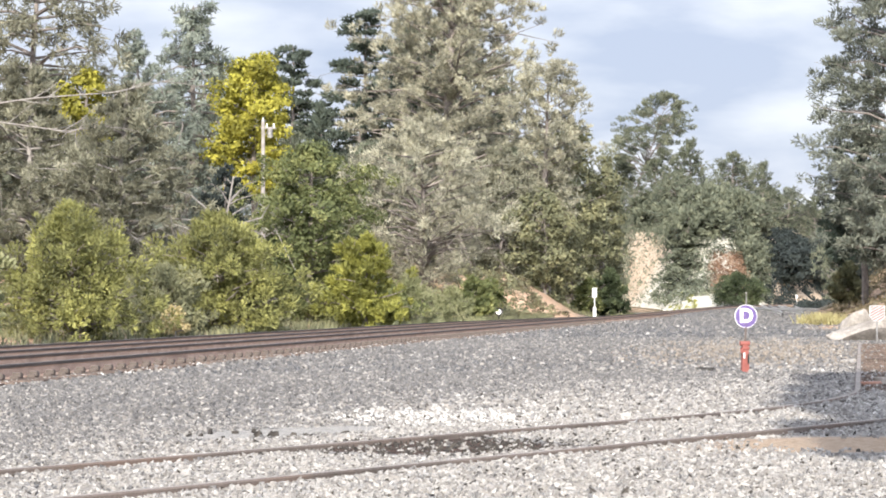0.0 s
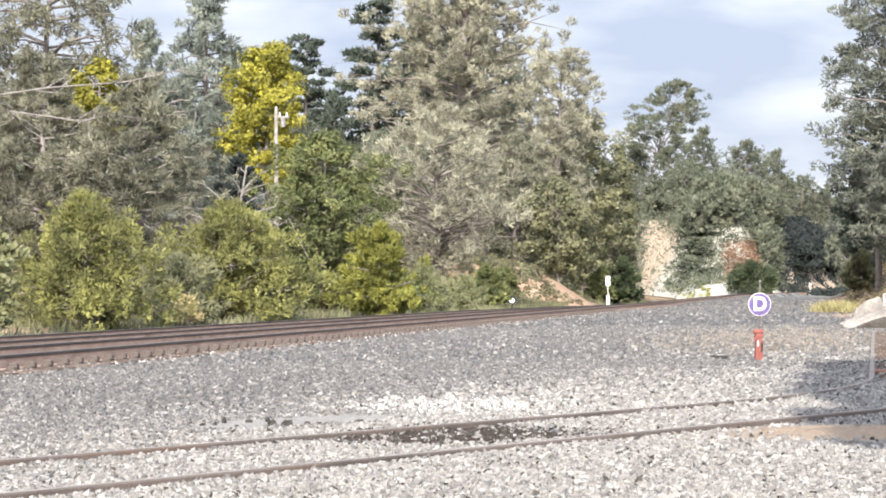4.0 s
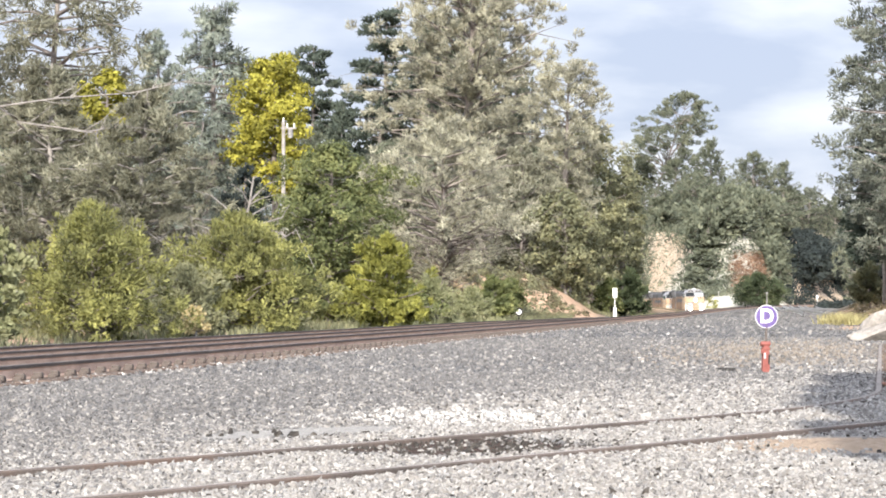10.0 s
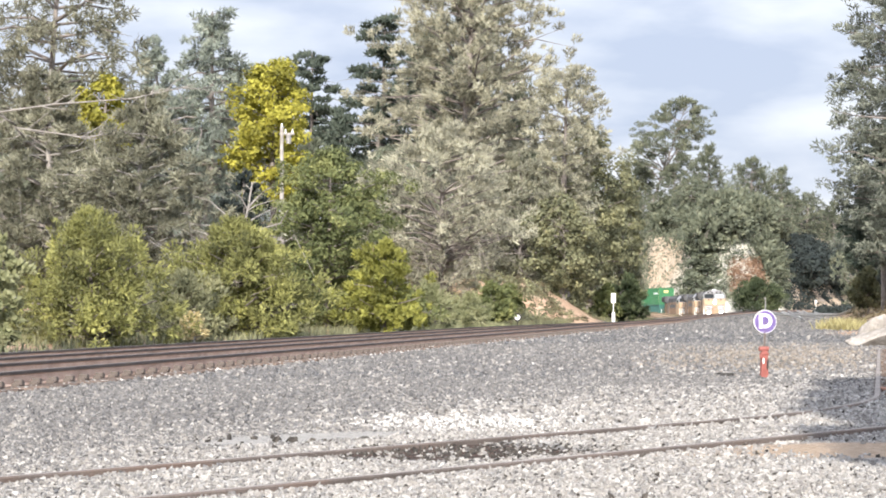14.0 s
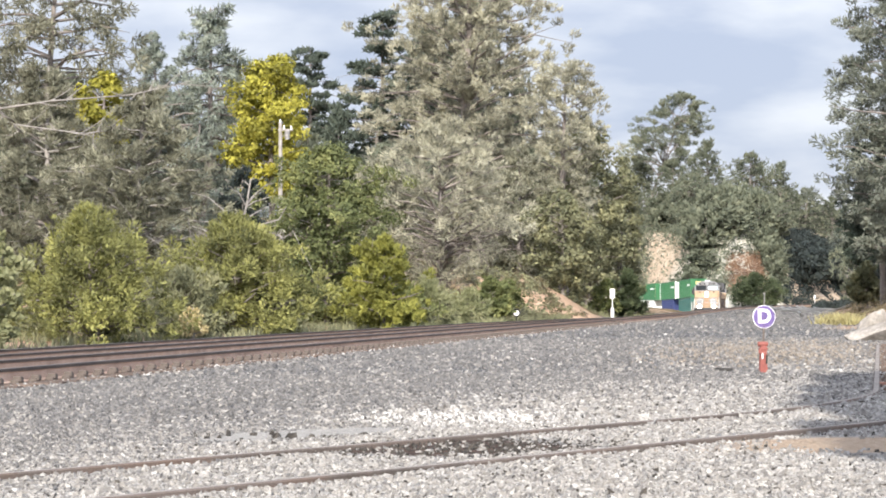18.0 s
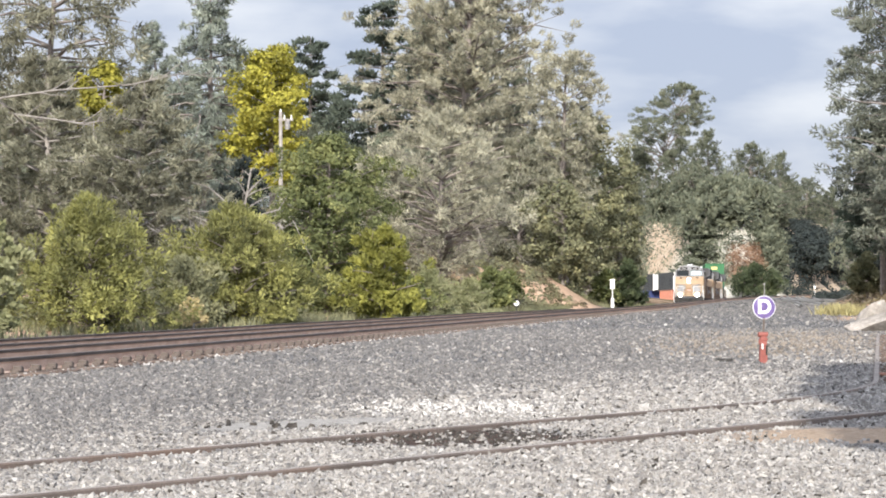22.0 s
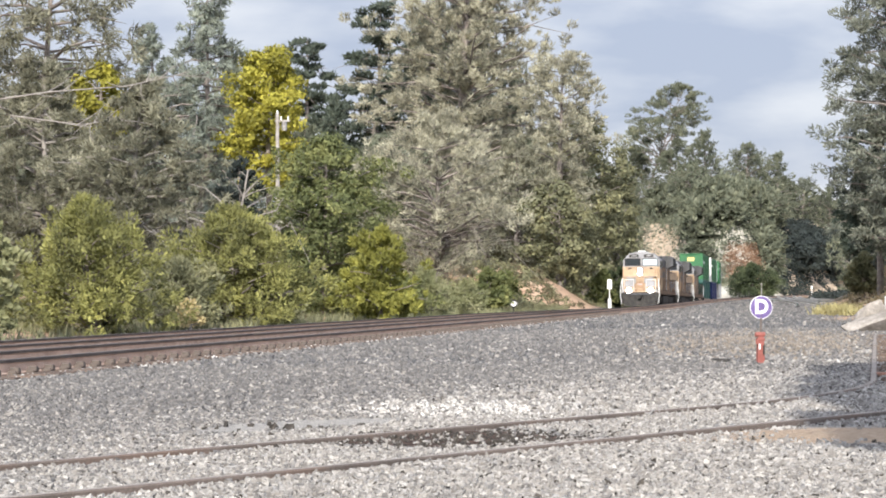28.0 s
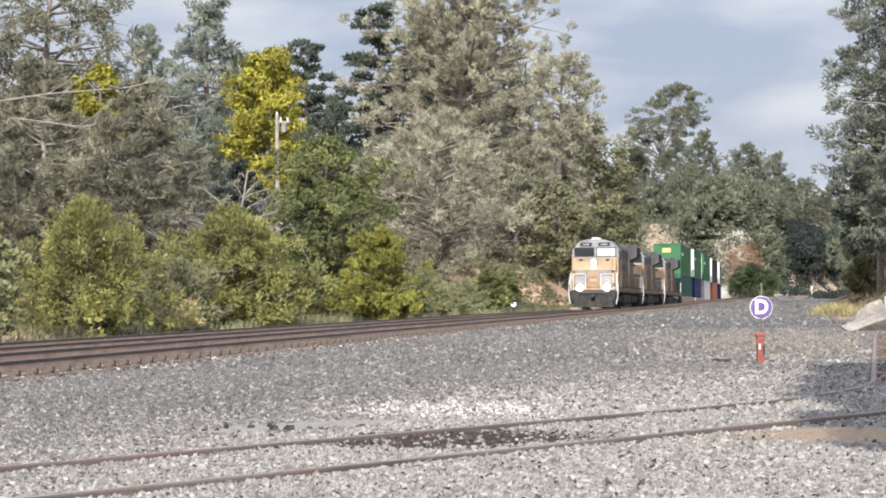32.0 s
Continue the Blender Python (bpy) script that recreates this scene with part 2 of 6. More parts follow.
M = {
    "rail_head": surface("rail_head", (0.045, 0.036, 0.032), (0.10, 0.08, 0.07), 3, 80, 0.6, 0.1, 0.05),
    "rail_top": surface("rail_top", (0.22, 0.20, 0.19), (0.36, 0.34, 0.32), 3, 80, 0.35, 0.7, 0.03),
    "rail_rust": surface("rail_rust", (0.42, 0.30, 0.232), (0.58, 0.435, 0.35), 2.5, 70, 0.85, 0.0, 0.15, stain=(0.33, 0.24, 0.19)),
    "siding_rail": surface("siding_rail", (0.085, 0.07, 0.06), (0.17, 0.135, 0.115), 1.2, 60, 0.75, 0.0, 0.2, stain=(0.15, 0.10, 0.075)),
    "tie": surface("tie", (0.055, 0.042, 0.035), (0.17, 0.125, 0.1), 5, 50, 0.9, 0, 0.5, "object"),
    "stone_dark": surface("stone_dark", (0.104, 0.101, 0.100), (0.186, 0.181, 0.178), 30, 90, 0.9, 0, 0.2, "island"),
    "stone_tan": surface("stone_tan", (0.17, 0.145, 0.118), (0.29, 0.255, 0.215), 30, 90, 0.9, 0, 0.2, "island"),
    "stone_mid": surface("stone_mid", (0.178, 0.168, 0.157), (0.30, 0.286, 0.268), 20, 90, 0.9, 0, 0.2, "island"),
    "stone_light": surface("stone_light", (0.265, 0.255, 0.24), (0.405, 0.395, 0.376), 20, 90, 0.9, 0, 0.2, "island"),
    "stone_white": surface("stone_white", (0.42, 0.41, 0.39), (0.62, 0.61, 0.58), 20, 90, 0.9, 0, 0.2, "island"),
    "stone_black": surface("stone_black", (0.03, 0.028, 0.026), (0.08, 0.07, 0.06), 20, 90, 0.9, 0, 0.2, "island"),
    "bark_grey": surface("bark_grey", (0.13, 0.11, 0.10), (0.32, 0.28, 0.25), 3, 18, 0.95, 0, 0.6),
    "bark_pale": surface("bark_pale", (0.20, 0.18, 0.165), (0.36, 0.33, 0.30), 3, 18, 0.95, 0, 0.6),
    "needles": foliage("needles", (0.05, 0.051, 0.036), (0.235, 0.23, 0.162), (0.56, 0.54, 0.403)),
    "needles_grey": foliage("needles_grey", (0.065, 0.064, 0.05), (0.4, 0.385, 0.286), (0.76, 0.725, 0.551)),
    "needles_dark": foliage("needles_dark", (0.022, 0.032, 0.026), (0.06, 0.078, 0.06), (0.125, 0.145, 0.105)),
    "needles_mid": foliage("needles_mid", (0.03, 0.042, 0.033), (0.105, 0.128, 0.099), (0.23, 0.255, 0.187)),
    "needles_blue": foliage("needles_blue", (0.06, 0.07, 0.06), (0.26, 0.29, 0.24), (0.5, 0.53, 0.43)),
    "needles_cool": foliage("needles_cool", (0.055, 0.062, 0.051), (0.20, 0.215, 0.172), (0.43, 0.44, 0.345)),
    # leaf colour darkened to carry the shade of the hollow among the trees
    "leaf_shaded": foliage("leaf_shaded", (0.018, 0.023, 0.022), (0.045, 0.056, 0.052), (0.095, 0.115, 0.095), 0.14),
    "leaf_shrub": foliage("leaf_shrub", (0.022, 0.032, 0.017), (0.075, 0.095, 0.048), (0.2, 0.22, 0.108), 0.2),
    "brush_rust": foliage("brush_rust", (0.12, 0.07, 0.045), (0.3, 0.19, 0.125), (0.5, 0.35, 0.24), 0.3),
    "leaf_green": foliage("leaf_green", (0.036, 0.048, 0.022), (0.165, 0.185, 0.074), (0.46, 0.45, 0.18)),
    "leaf_olive": foliage("leaf_olive", (0.052, 0.056, 0.028), (0.255, 0.255, 0.092), (0.57, 0.55, 0.19)),
    "leaf_yellow": foliage("leaf_yellow", (0.08, 0.08, 0.018), (0.36, 0.335, 0.055), (0.76, 0.69, 0.13)),
    "leaf_lime": foliage("leaf_lime", (0.08, 0.085, 0.025), (0.28, 0.28, 0.069), (0.58, 0.56, 0.144)),
    "leaf_dark": foliage("leaf_dark", (0.055, 0.062, 0.039), (0.225, 0.225, 0.128), (0.5, 0.47, 0.25)),
    "leaf_far": foliage("leaf_far", (0.05, 0.06, 0.045), (0.185, 0.2, 0.138), (0.39, 0.39, 0.262), 0.12),
    "leaf_pale": foliage("leaf_pale", (0.15, 0.165, 0.084), (0.29, 0.295, 0.156), (0.47, 0.45, 0.288)),
    "blossom": foliage("blossom", (0.300, 0.240, 0.100), (0.600, 0.500, 0.280), (0.800, 0.720, 0.500)),
    "dry_grass": foliage("dry_grass", (0.2, 0.175, 0.085), (0.42, 0.37, 0.18), (0.62, 0.56, 0.3)),
    "brush_dry": foliage("brush_dry", (0.06, 0.05, 0.03), (0.17, 0.14, 0.085), (0.32, 0.27, 0.17)),
    "boulder": surface("boulder", (0.20, 0.175, 0.148), (0.42, 0.38, 0.335), 3.0, 14, 0.9, 0, 1.0, stain=(0.15, 0.13, 0.115)),
    "white_paint": surface("white_paint", (0.68, 0.68, 0.66), (0.86, 0.86, 0.84), 5, 60, 0.55),
    "red_paint": surface("red_paint", (0.22, 0.068, 0.055), (0.31, 0.105, 0.085), 9, 60, 0.6, stain=(0.20, 0.09, 0.07)),
    "purple_paint": surface("purple_paint", (0.115, 0.078, 0.21), (0.165, 0.115, 0.28), 7, 50, 0.4),
    "pole_wood": surface("pole_wood", (0.25, 0.225, 0.2), (0.4, 0.37, 0.335), 4, 40, 0.95, 0, 0.4),
    "steel": surface("steel", (0.22, 0.21, 0.20), (0.40, 0.38, 0.36), 6, 60, 0.5, 0.6),
    "black_steel": surface("black_steel", (0.018, 0.018, 0.018), (0.06, 0.055, 0.05), 4, 50, 0.7, 0.0, 0.2),
    "armour_yellow": surface("armour_yellow", (0.33, 0.225, 0.135), (0.47, 0.335, 0.215), 1.4, 30, 0.5, 0, 0.08, stain=(0.20, 0.115, 0.07)),
    # the same yellow paint, browned to put the unlit sides' shade into the colour
    "armour_unlit": surface("armour_unlit", (0.15, 0.092, 0.058), (0.27, 0.175, 0.11), 1.6, 30, 0.6, 0, 0.1, stain=(0.085, 0.06, 0.045)),
    "loco_grey": surface("loco_grey", (0.20, 0.20, 0.21), (0.34, 0.34, 0.35), 1.5, 30, 0.5, 0, 0.08, stain=(0.15, 0.145, 0.14)),
    "loco_dark": surface("loco_dark", (0.05, 0.05, 0.055), (0.11, 0.11, 0.115), 1.5, 30, 0.6, 0, 0.08, stain=(0.035, 0.033, 0.03)),
    "grille": surface("grille", (0.02, 0.02, 0.02), (0.05, 0.05, 0.05), 5, 60, 0.8),
    "sign_face": surface("sign_face", (0.36, 0.35, 0.335), (0.46, 0.445, 0.43), 6, 40, 0.6),
    "stripe_red": surface("stripe_red", (0.24, 0.10, 0.09), (0.31, 0.15, 0.135), 6, 40, 0.6),
    "derail_rust": surface("derail_rust", (0.26, 0.13, 0.09), (0.42, 0.25, 0.19), 9, 50, 0.8),
    "siding_top": surface("siding_top", (0.20, 0.175, 0.155), (0.31, 0.275, 0.245), 2.0, 60, 0.7, 0.0, 0.1),
    "dirt_brown": surface("dirt_brown", (0.085, 0.064, 0.052), (0.19, 0.145, 0.12), 4, 40, 0.95, 0, 0.3, "island"),
    "faded_red": surface("faded_red", (0.48, 0.27, 0.23), (0.62, 0.42, 0.38), 6, 40, 0.7),
    "glass": plain("glass", (0.03, 0.035, 0.04), 0.08),
    "pale_glass": plain("pale_glass", (0.45, 0.52, 0.55), 0.12),
    "lamp": plain("lamp", (1.0, 0.96, 0.90), 0.3, 0, 9.0),
    "number": plain("number", (0.42, 0.42, 0.42)),
    "box_green": surface("box_green", (0.024, 0.115, 0.045), (0.042, 0.175, 0.07), 0.8, 25, 0.5, 0, 0.05, stain=(0.04, 0.12, 0.06)),
    "box_teal": surface("box_teal", (0.025, 0.085, 0.075), (0.04, 0.13, 0.11), 0.8, 25, 0.5, 0, 0.05),
    "box_white": surface("box_white", (0.62, 0.60, 0.57), (0.80, 0.79, 0.76), 0.8, 25, 0.5, 0, 0.05),
    "box_orange": surface("box_orange", (0.45, 0.17, 0.11), (0.56, 0.24, 0.16), 0.8, 25, 0.5, 0, 0.05),
    "box_navy": surface("box_navy", (0.02, 0.03, 0.09), (0.035, 0.05, 0.16), 0.8, 25, 0.5, 0, 0.05),
    "box_black": surface("box_black", (0.02, 0.022, 0.025), (0.05, 0.052, 0.055), 0.8, 25, 0.5, 0, 0.05),
    "box_yellow": plain("box_yellow", (0.60, 0.50, 0.20)),
    # pale rail colour that stands for sunlight and sky reflected on the steel
    "rail_sunlit": surface("rail_sunlit", (0.42, 0.40, 0.37), (0.60, 0.58, 0.54), 1.5, 25, 0.9, 0, 0.2),
}


# ---- mesh helpers ----
def part(name, bm, material, parent=None, label=""):
    me = bpy.data.meshes.new(name)
    bm.to_mesh(me)
    bm.free()
    me.materials.append(M[material] if isinstance(material, str) else material)
    ob = new(name, me)
    if parent:
        ob.parent = parent
    if label:
        ob["label"] = label
    return ob


def np_mesh(name, verts, faces, material, smooth=False):
    """A mesh from arrays of vertices and of faces that all have the same number of corners."""
    verts, faces = np.asarray(verts, np.float32), np.asarray(faces, np.int32)
    me = bpy.data.meshes.new(name)
    k = faces.shape[1]
    me.vertices.add(len(verts))
    me.vertices.foreach_set("co", verts.ravel())
    me.loops.add(faces.size)
    me.loops.foreach_set("vertex_index", faces.ravel())
    me.polygons.add(len(faces))
    me.polygons.foreach_set("loop_start", np.arange(0, faces.size, k, dtype=np.int32))
    me.polygons.foreach_set("use_smooth", np.full(len(faces), smooth))
    me.update(calc_edges=True)
    me.materials.append(M[material] if isinstance(material, str) else material)
    return me


def box(bm, x0, x1, y0, y1, z0, z1, bevel=0.0):
    vs = [bm.verts.new(p) for p in ((x0, y0, z0), (x1, y0, z0), (x1, y1, z0), (x0, y1, z0), (x0, y0, z1), (x1, y0, z1), (x1, y1, z1), (x0, y1, z1))]
    fs = [bm.faces.new([vs[i] for i in q]) for q in ((0, 3, 2, 1), (4, 5, 6, 7), (0, 1, 5, 4), (1, 2, 6, 5), (2, 3, 7, 6), (3, 0, 4, 7))]
    if bevel:
        bmesh.ops.bevel(bm, geom=list({e for f in fs for e in f.edges}), offset=bevel, segments=1, affect="EDGES")
    return bm


def boxed(*a):
    return box(bmesh.new(), *a)


def rod(bm, a, b, r0, r1=None, n=8):
    """A tapered rod from a to b."""
    a, b = Vector(a), Vector(b)
    r1 = r0 if r1 is None else r1
    q = (b - a).to_track_quat("Z", "Y")
    rings = [[bm.verts.new(p + q @ Vector((r * math.cos(2 * math.pi * i / n), r * math.sin(2 * math.pi * i / n), 0))) for i in range(n)] for p, r in ((a, r0), (b, r1))]
    for i in range(n):
        bm.faces.new((rings[0][i], rings[0][(i + 1) % n], rings[1][(i + 1) % n], rings[1][i]))
    bm.faces.new(rings[0][::-1])
    bm.faces.new(rings[1])
    return bm


def prism(bm, outline, axis, lo, hi):
    """An outline of (p, q) pairs swept along an axis ('x': p=y, q=z; 'y': p=x, q=z)."""
    def at(p, q, s):
        return (s, p, q) if axis == "x" else (p, s, q)
    a = [bm.verts.new(at(p, q, lo)) for p, q in outline]
    b = [bm.verts.new(at(p, q, hi)) for p, q in outline]
    n = len(outline)
    for i in range(n):
        bm.faces.new((a[i], a[(i + 1) % n], b[(i + 1) % n], b[i]))
    bm.faces.new(a[::-1])
    bm.faces.new(b)
    bmesh.ops.recalc_face_normals(bm, faces=bm.faces[:])
    return bm


def thing(name, label, category, group="", kind="", at=None):
    ob = new(name)
    if at is not None:
        ob.matrix_basis = at
    return tagged(ob, label, category, group, kind)


# ---- the plan: two main tracks, a siding, hills ----
# u runs along the main tracks, v across them, away from the eye
DX, DY = 0.1657, 0.9862
V_A, V_B = 10.4, 14.4


def smooth(a, b, x):
    t = np.clip((x - a) / (b - a), 0, 1)
    return t * t * (3 - 2 * t)


def from_uv(u, v):
    return u * DX - v * DY, u * DY + v * DX


def z_main_near(u):
    return float(np.interp(u, (-300, 150, 260, 420, 800), (0.50, 0.50, 0.74, 1.12, 1.6)))


def z_main_far(u):
    return float(np.interp(u, (-300, 100, 149, 187, 215, 234, 272, 321, 358, 388, 900), (0.43, 0.43, 0.32, 0.16, -0.02, -0.16, -0.48, -0.78, -1.1, -1.38, -1.6)))


def track_a(u):
    d = max(0.0, u - 230)
    return (*from_uv(u, V_A - d * d / 2780), z_main_near(u))


BEND, R_BEND = 295.0, 376.0


def track_b(s):
    """Far main track by its length s (s = u while straight), then a left-hand bend."""
    bow = 0.5 * float(smooth(170, 245, s) * (1 - smooth(305, 365, s)))
    if s <= BEND:
        return (*from_uv(s, V_B - bow), z_main_far(s))
    a = (s - BEND) / R_BEND
    return (*from_uv(BEND + R_BEND * math.sin(a), V_B - bow + R_BEND * (1 - math.cos(a))), z_main_far(s))


# siding: straight, a bend to the left, then straight away from the eye
SID0, SID_A0, SID_A1 = (-2.88, 9.95), radians(36.9), radians(11)
SID_S0, SID_S1 = 9.2, 15.6


def siding(s):
    """Centre line of the yard siding by its length."""
    x, y, n = SID0[0], SID0[1], 60
    if s <= SID_S0:
        return x + s * math.sin(SID_A0), y + s * math.cos(SID_A0)
    x, y = x + SID_S0 * math.sin(SID_A0), y + SID_S0 * math.cos(SID_A0)
    e = min(s, SID_S1) - SID_S0
    for k in range(n):
        a = SID_A0 + (SID_A1 - SID_A0) * ((k + 0.5) / n * e) / (SID_S1 - SID_S0)
        x, y = x + e / n * math.sin(a), y + e / n * math.cos(a)
    if s > SID_S1:
        x, y = x + (s - SID_S1) * math.sin(SID_A1), y + (s - SID_S1) * math.cos(SID_A1)
    return x, y


YARD_END = np.array([siding(s) for s in np.arange(15.8, 42, 1.0)])
PATH_A = np.array([track_a(u) for u in np.arange(-260, 900, 4.0)])
PATH_B = np.array([track_b(s) for s in np.arange(-260, 900, 4.0)])


def nearest(path, x, y):
    """Distance, height and side (left positive) of the nearest place on a path."""
    best, z, side = np.full(x.shape, 1e9), np.zeros(x.shape), np.zeros(x.shape)
    for (ax, ay, az), (bx, by, bz) in zip(path[:-1], path[1:]):
        ex, ey = bx - ax, by - ay
        t = np.clip(((x - ax) * ex + (y - ay) * ey) / (ex * ex + ey * ey), 0, 1)
        d = np.hypot(x - ax - t * ex, y - ay - t * ey)
        hit = d < best
        best, z = np.where(hit, d, best), np.where(hit, az + t * (bz - az), z)
        side = np.where(hit, np.sign(ex * (y - ay) - ey * (x - ax)), side)
    return best, z, side


def waves(x, y, k):
    return (np.sin(x * 0.31 * k + 1.3) * np.cos(y * 0.27 * k - 0.7) + 0.6 * np.sin(x * 0.73 * k - y * 0.59 * k + 2.1) + 0.4 * np.cos(x * 1.7 * k + y * 1.3 * k)) / 2


def ground_height(x, y):
    x, y = np.atleast_1d(np.asarray(x, float)), np.atleast_1d(np.asarray(y, float))
    da, za, sa = nearest(PATH_A, x, y)
    db, zb, sb = nearest(PATH_B, x, y)
    u, v = x * DX + y * DY, -x * DY + y * DX
    left, right = np.where(sb > 0, db, 0), np.where(sb < 0, db, 0)
    base = 0.33 * smooth(3, 9, y) + 0.012 * waves(x, y, 2.0)
    # wooded slope behind the tracks
    base = base + smooth(3.6, 7, left) * 0.15 + smooth(5, 34, left) * (5.5 + 0.8 * waves(x, y, 0.25)) + smooth(30, 160, left) * 14
    # a low cut bank above the far track
    base = base + smooth(3.3, 9.5, left) * (2.2 + 0.45 * waves(x, y, 2.0) + 0.3 * waves(x, y, 6.0)) * smooth(167, 173, u) * (1 - smooth(188, 204, u))
    # hill outside the bend, between the two lines
    between = np.where((sb < 0) & (sa > 0), np.minimum(db, da), 0)
    base = base + smooth(356, 392, y) * smooth(3.0, 8, between) * 2.3
    base = base + smooth(384, 420, y) * (smooth(4.5, 16, between) * (13 + 0.8 * waves(x, y, 0.5)) + smooth(15, 34, between) * 4)
    # bank on the yard side
    off = np.where(sa < 0, da, 0)
    base = base + smooth(72, 105, u) * smooth(11.5, 26, off) * (4.5 + 0.5 * waves(x, y, 0.5)) + smooth(110, 190, u) * smooth(12.5, 24, off) * 3.5
    base = base + smooth(480, 800, y) * 11 + smooth(120, 400, np.abs(x) - 0.3 * np.abs(y)) * 14
    wa, wb = 1 / (da + 0.3) ** 2, 1 / (db + 0.3) ** 2
    zt = (za * wa + zb * wb) / (wa + wb) - 0.205
    near = np.minimum(da, db)
    w = 1 - smooth(1.9, 5.4, near)
    return base * (1 - w) + zt * w


def ground_at(x, y):
    return float(ground_height(x, y)[0])


# ---- ground ----
def ground_material():
    m, n, l, b = shader("ground", 0.95, 0, 0.15)
    tc = n.new("ShaderNodeTexCoord")
    xyz = n.new("ShaderNodeSeparateXYZ")
    l.new(tc.outputs["Object"], xyz.inputs[0])

    def calc(op, a, c):
        k = n.new("ShaderNodeMath")
        k.operation = op
        for s, v in zip(k.inputs, (a, c)):
            if isinstance(v, (int, float)):
                s.default_value = v
            else:
                l.new(v, s)
        return k.outputs[0]

    def above(value, lo, hi):
        k = n.new("ShaderNodeMapRange")
        k.inputs["From Min"].default_value, k.inputs["From Max"].default_value = lo, hi
        l.new(value, k.inputs[0])
        return k.outputs[0]

    def patch(cx, cy, turn, rx, ry, wobble, soft=0.35):
        """1 inside a ragged oval patch on the ground, 0 outside."""
        dx, dy = calc("SUBTRACT", xyz.outputs[0], cx), calc("SUBTRACT", xyz.outputs[1], cy)
        c, s = math.cos(turn), math.sin(turn)
        p = calc("ADD", calc("MULTIPLY", dx, c / rx), calc("MULTIPLY", dy, s / rx))
        q = calc("ADD", calc("MULTIPLY", dx, -s / ry), calc("MULTIPLY", dy, c / ry))
        d = calc("SQRT", calc("ADD", calc("MULTIPLY", p, p), calc("MULTIPLY", q, q)), 0)
        d = calc("ADD", d, calc("MULTIPLY", calc("SUBTRACT", wobble, 0.5), 1.7))
        return above(d, 1.0, 1.0 - soft)

    u = calc("ADD", calc("MULTIPLY", xyz.outputs[0], DX), calc("MULTIPLY", xyz.outputs[1], DY))
    v = calc("ADD", calc("MULTIPLY", xyz.outputs[0], -DY), calc("MULTIPLY", xyz.outputs[1], DX))
    mid = noise_tex(n, l, 0.9, 5).outputs[0]
    big = noise_tex(n, l, 0.12, 4).outputs[0]
    fine = noise_tex(n, l, 26, 4).outputs[0]
    cell = n.new("ShaderNodeTexVoronoi")
    cell.inputs["Scale"].default_value = 30.0
    l.new(tc.outputs["Object"], cell.inputs["Vector"])
    grey = n.new("ShaderNodeSeparateColor")
    l.new(cell.outputs["Color"], grey.inputs[0])
    light = ramp(n, [(0.0, (0.115, 0.11, 0.103)), (0.35, (0.20, 0.192, 0.181)), (0.8, (0.28, 0.271, 0.256)), (1.0, (0.40, 0.389, 0.37))])
    dark = ramp(n, [(0.0, (0.05, 0.048, 0.047)), (0.5, (0.125, 0.122, 0.119)), (0.85, (0.20, 0.195, 0.19)), (1.0, (0.35, 0.342, 0.33))])
    l.new(grey.outputs[0], light.inputs[0])
    l.new(grey.outputs[1], dark.inputs[0])
    soil = ramp(n, [(0.30, (0.36, 0.225, 0.15)), (0.5, (0.47, 0.32, 0.22)), (0.72, (0.56, 0.43, 0.31))])
    l.new(mid, soil.inputs[0])
    litter = ramp(n, [(0.3, (0.06, 0.05, 0.025)), (0.7, (0.20, 0.16, 0.075))])
    l.new(fine, litter.inputs[0])
    # dark ballast round the main tracks
    edge = calc("ADD", calc("ADD", v, calc("MULTIPLY", calc("SUBTRACT", u, 22.6), 0.2)), calc("MULTIPLY", calc("SUBTRACT", mid, 0.5), 2.6))
    col = mixed(n, l, "MIX", above(edge, 1.9, 3.7), light.outputs[0], dark.outputs[0])
    # fine pale grit, tan dirt, an oily patch
    grit = ramp(n, [(0.3, (0.28, 0.265, 0.24)), (0.7, (0.40, 0.38, 0.35))])
    l.new(fine, grit.inputs[0])
    col = mixed(n, l, "MIX", patch(-0.97, 16.1, radians(53), 1.6, 0.66, mid), col, grit.outputs[0])
    tan = ramp(n, [(0.3, (0.26, 0.19, 0.13)), (0.7, (0.46, 0.36, 0.27))])
    l.new(fine, tan.inputs[0])
    brown = ramp(n, [(0.3, (0.15, 0.128, 0.105)), (0.7, (0.27, 0.238, 0.2))])
    l.new(fine, brown.inputs[0])
    col = mixed(n, l, "MIX", patch(6.6, 44.0, radians(81), 13.0, 2.6, mid, 0.6), col, brown.outputs[0])
    col = mixed(n, l, "MIX", patch(2.75, 14.7, radians(40), 1.6, 1.0, mid), col, tan.outputs[0])
    mx, my = YARD_END[:, 0].mean(), YARD_END[:, 1].mean()
    dirt = ramp(n, [(0.3, (0.15, 0.115, 0.09)), (0.7, (0.28, 0.225, 0.18))])
    l.new(fine, dirt.inputs[0])
    col = mixed(n, l, "MIX", patch(float(mx), float(my), radians(90) - SID_A1, 14.0, 1.1, mid), col, dirt.outputs[0])
    white = ramp(n, [(0.3, (0.40, 0.39, 0.37)), (0.7, (0.60, 0.59, 0.56))])
    l.new(fine, white.inputs[0])
    col = mixed(n, l, "MIX", patch(0.25, 18.2, 0.0, 0.9, 1.4, mid), col, white.outputs[0])
    oil = ramp(n, [(0.35, (0.038, 0.026, 0.022)), (0.7, (0.125, 0.085, 0.068))])
    l.new(noise_tex(n, l, 9, 5).outputs[0], oil.inputs[0])
    col = mixed(n, l, "MIX", patch(0.16, 14.5, radians(53), 1.12, 0.9, mid, 0.2), col, oil.outputs[0])
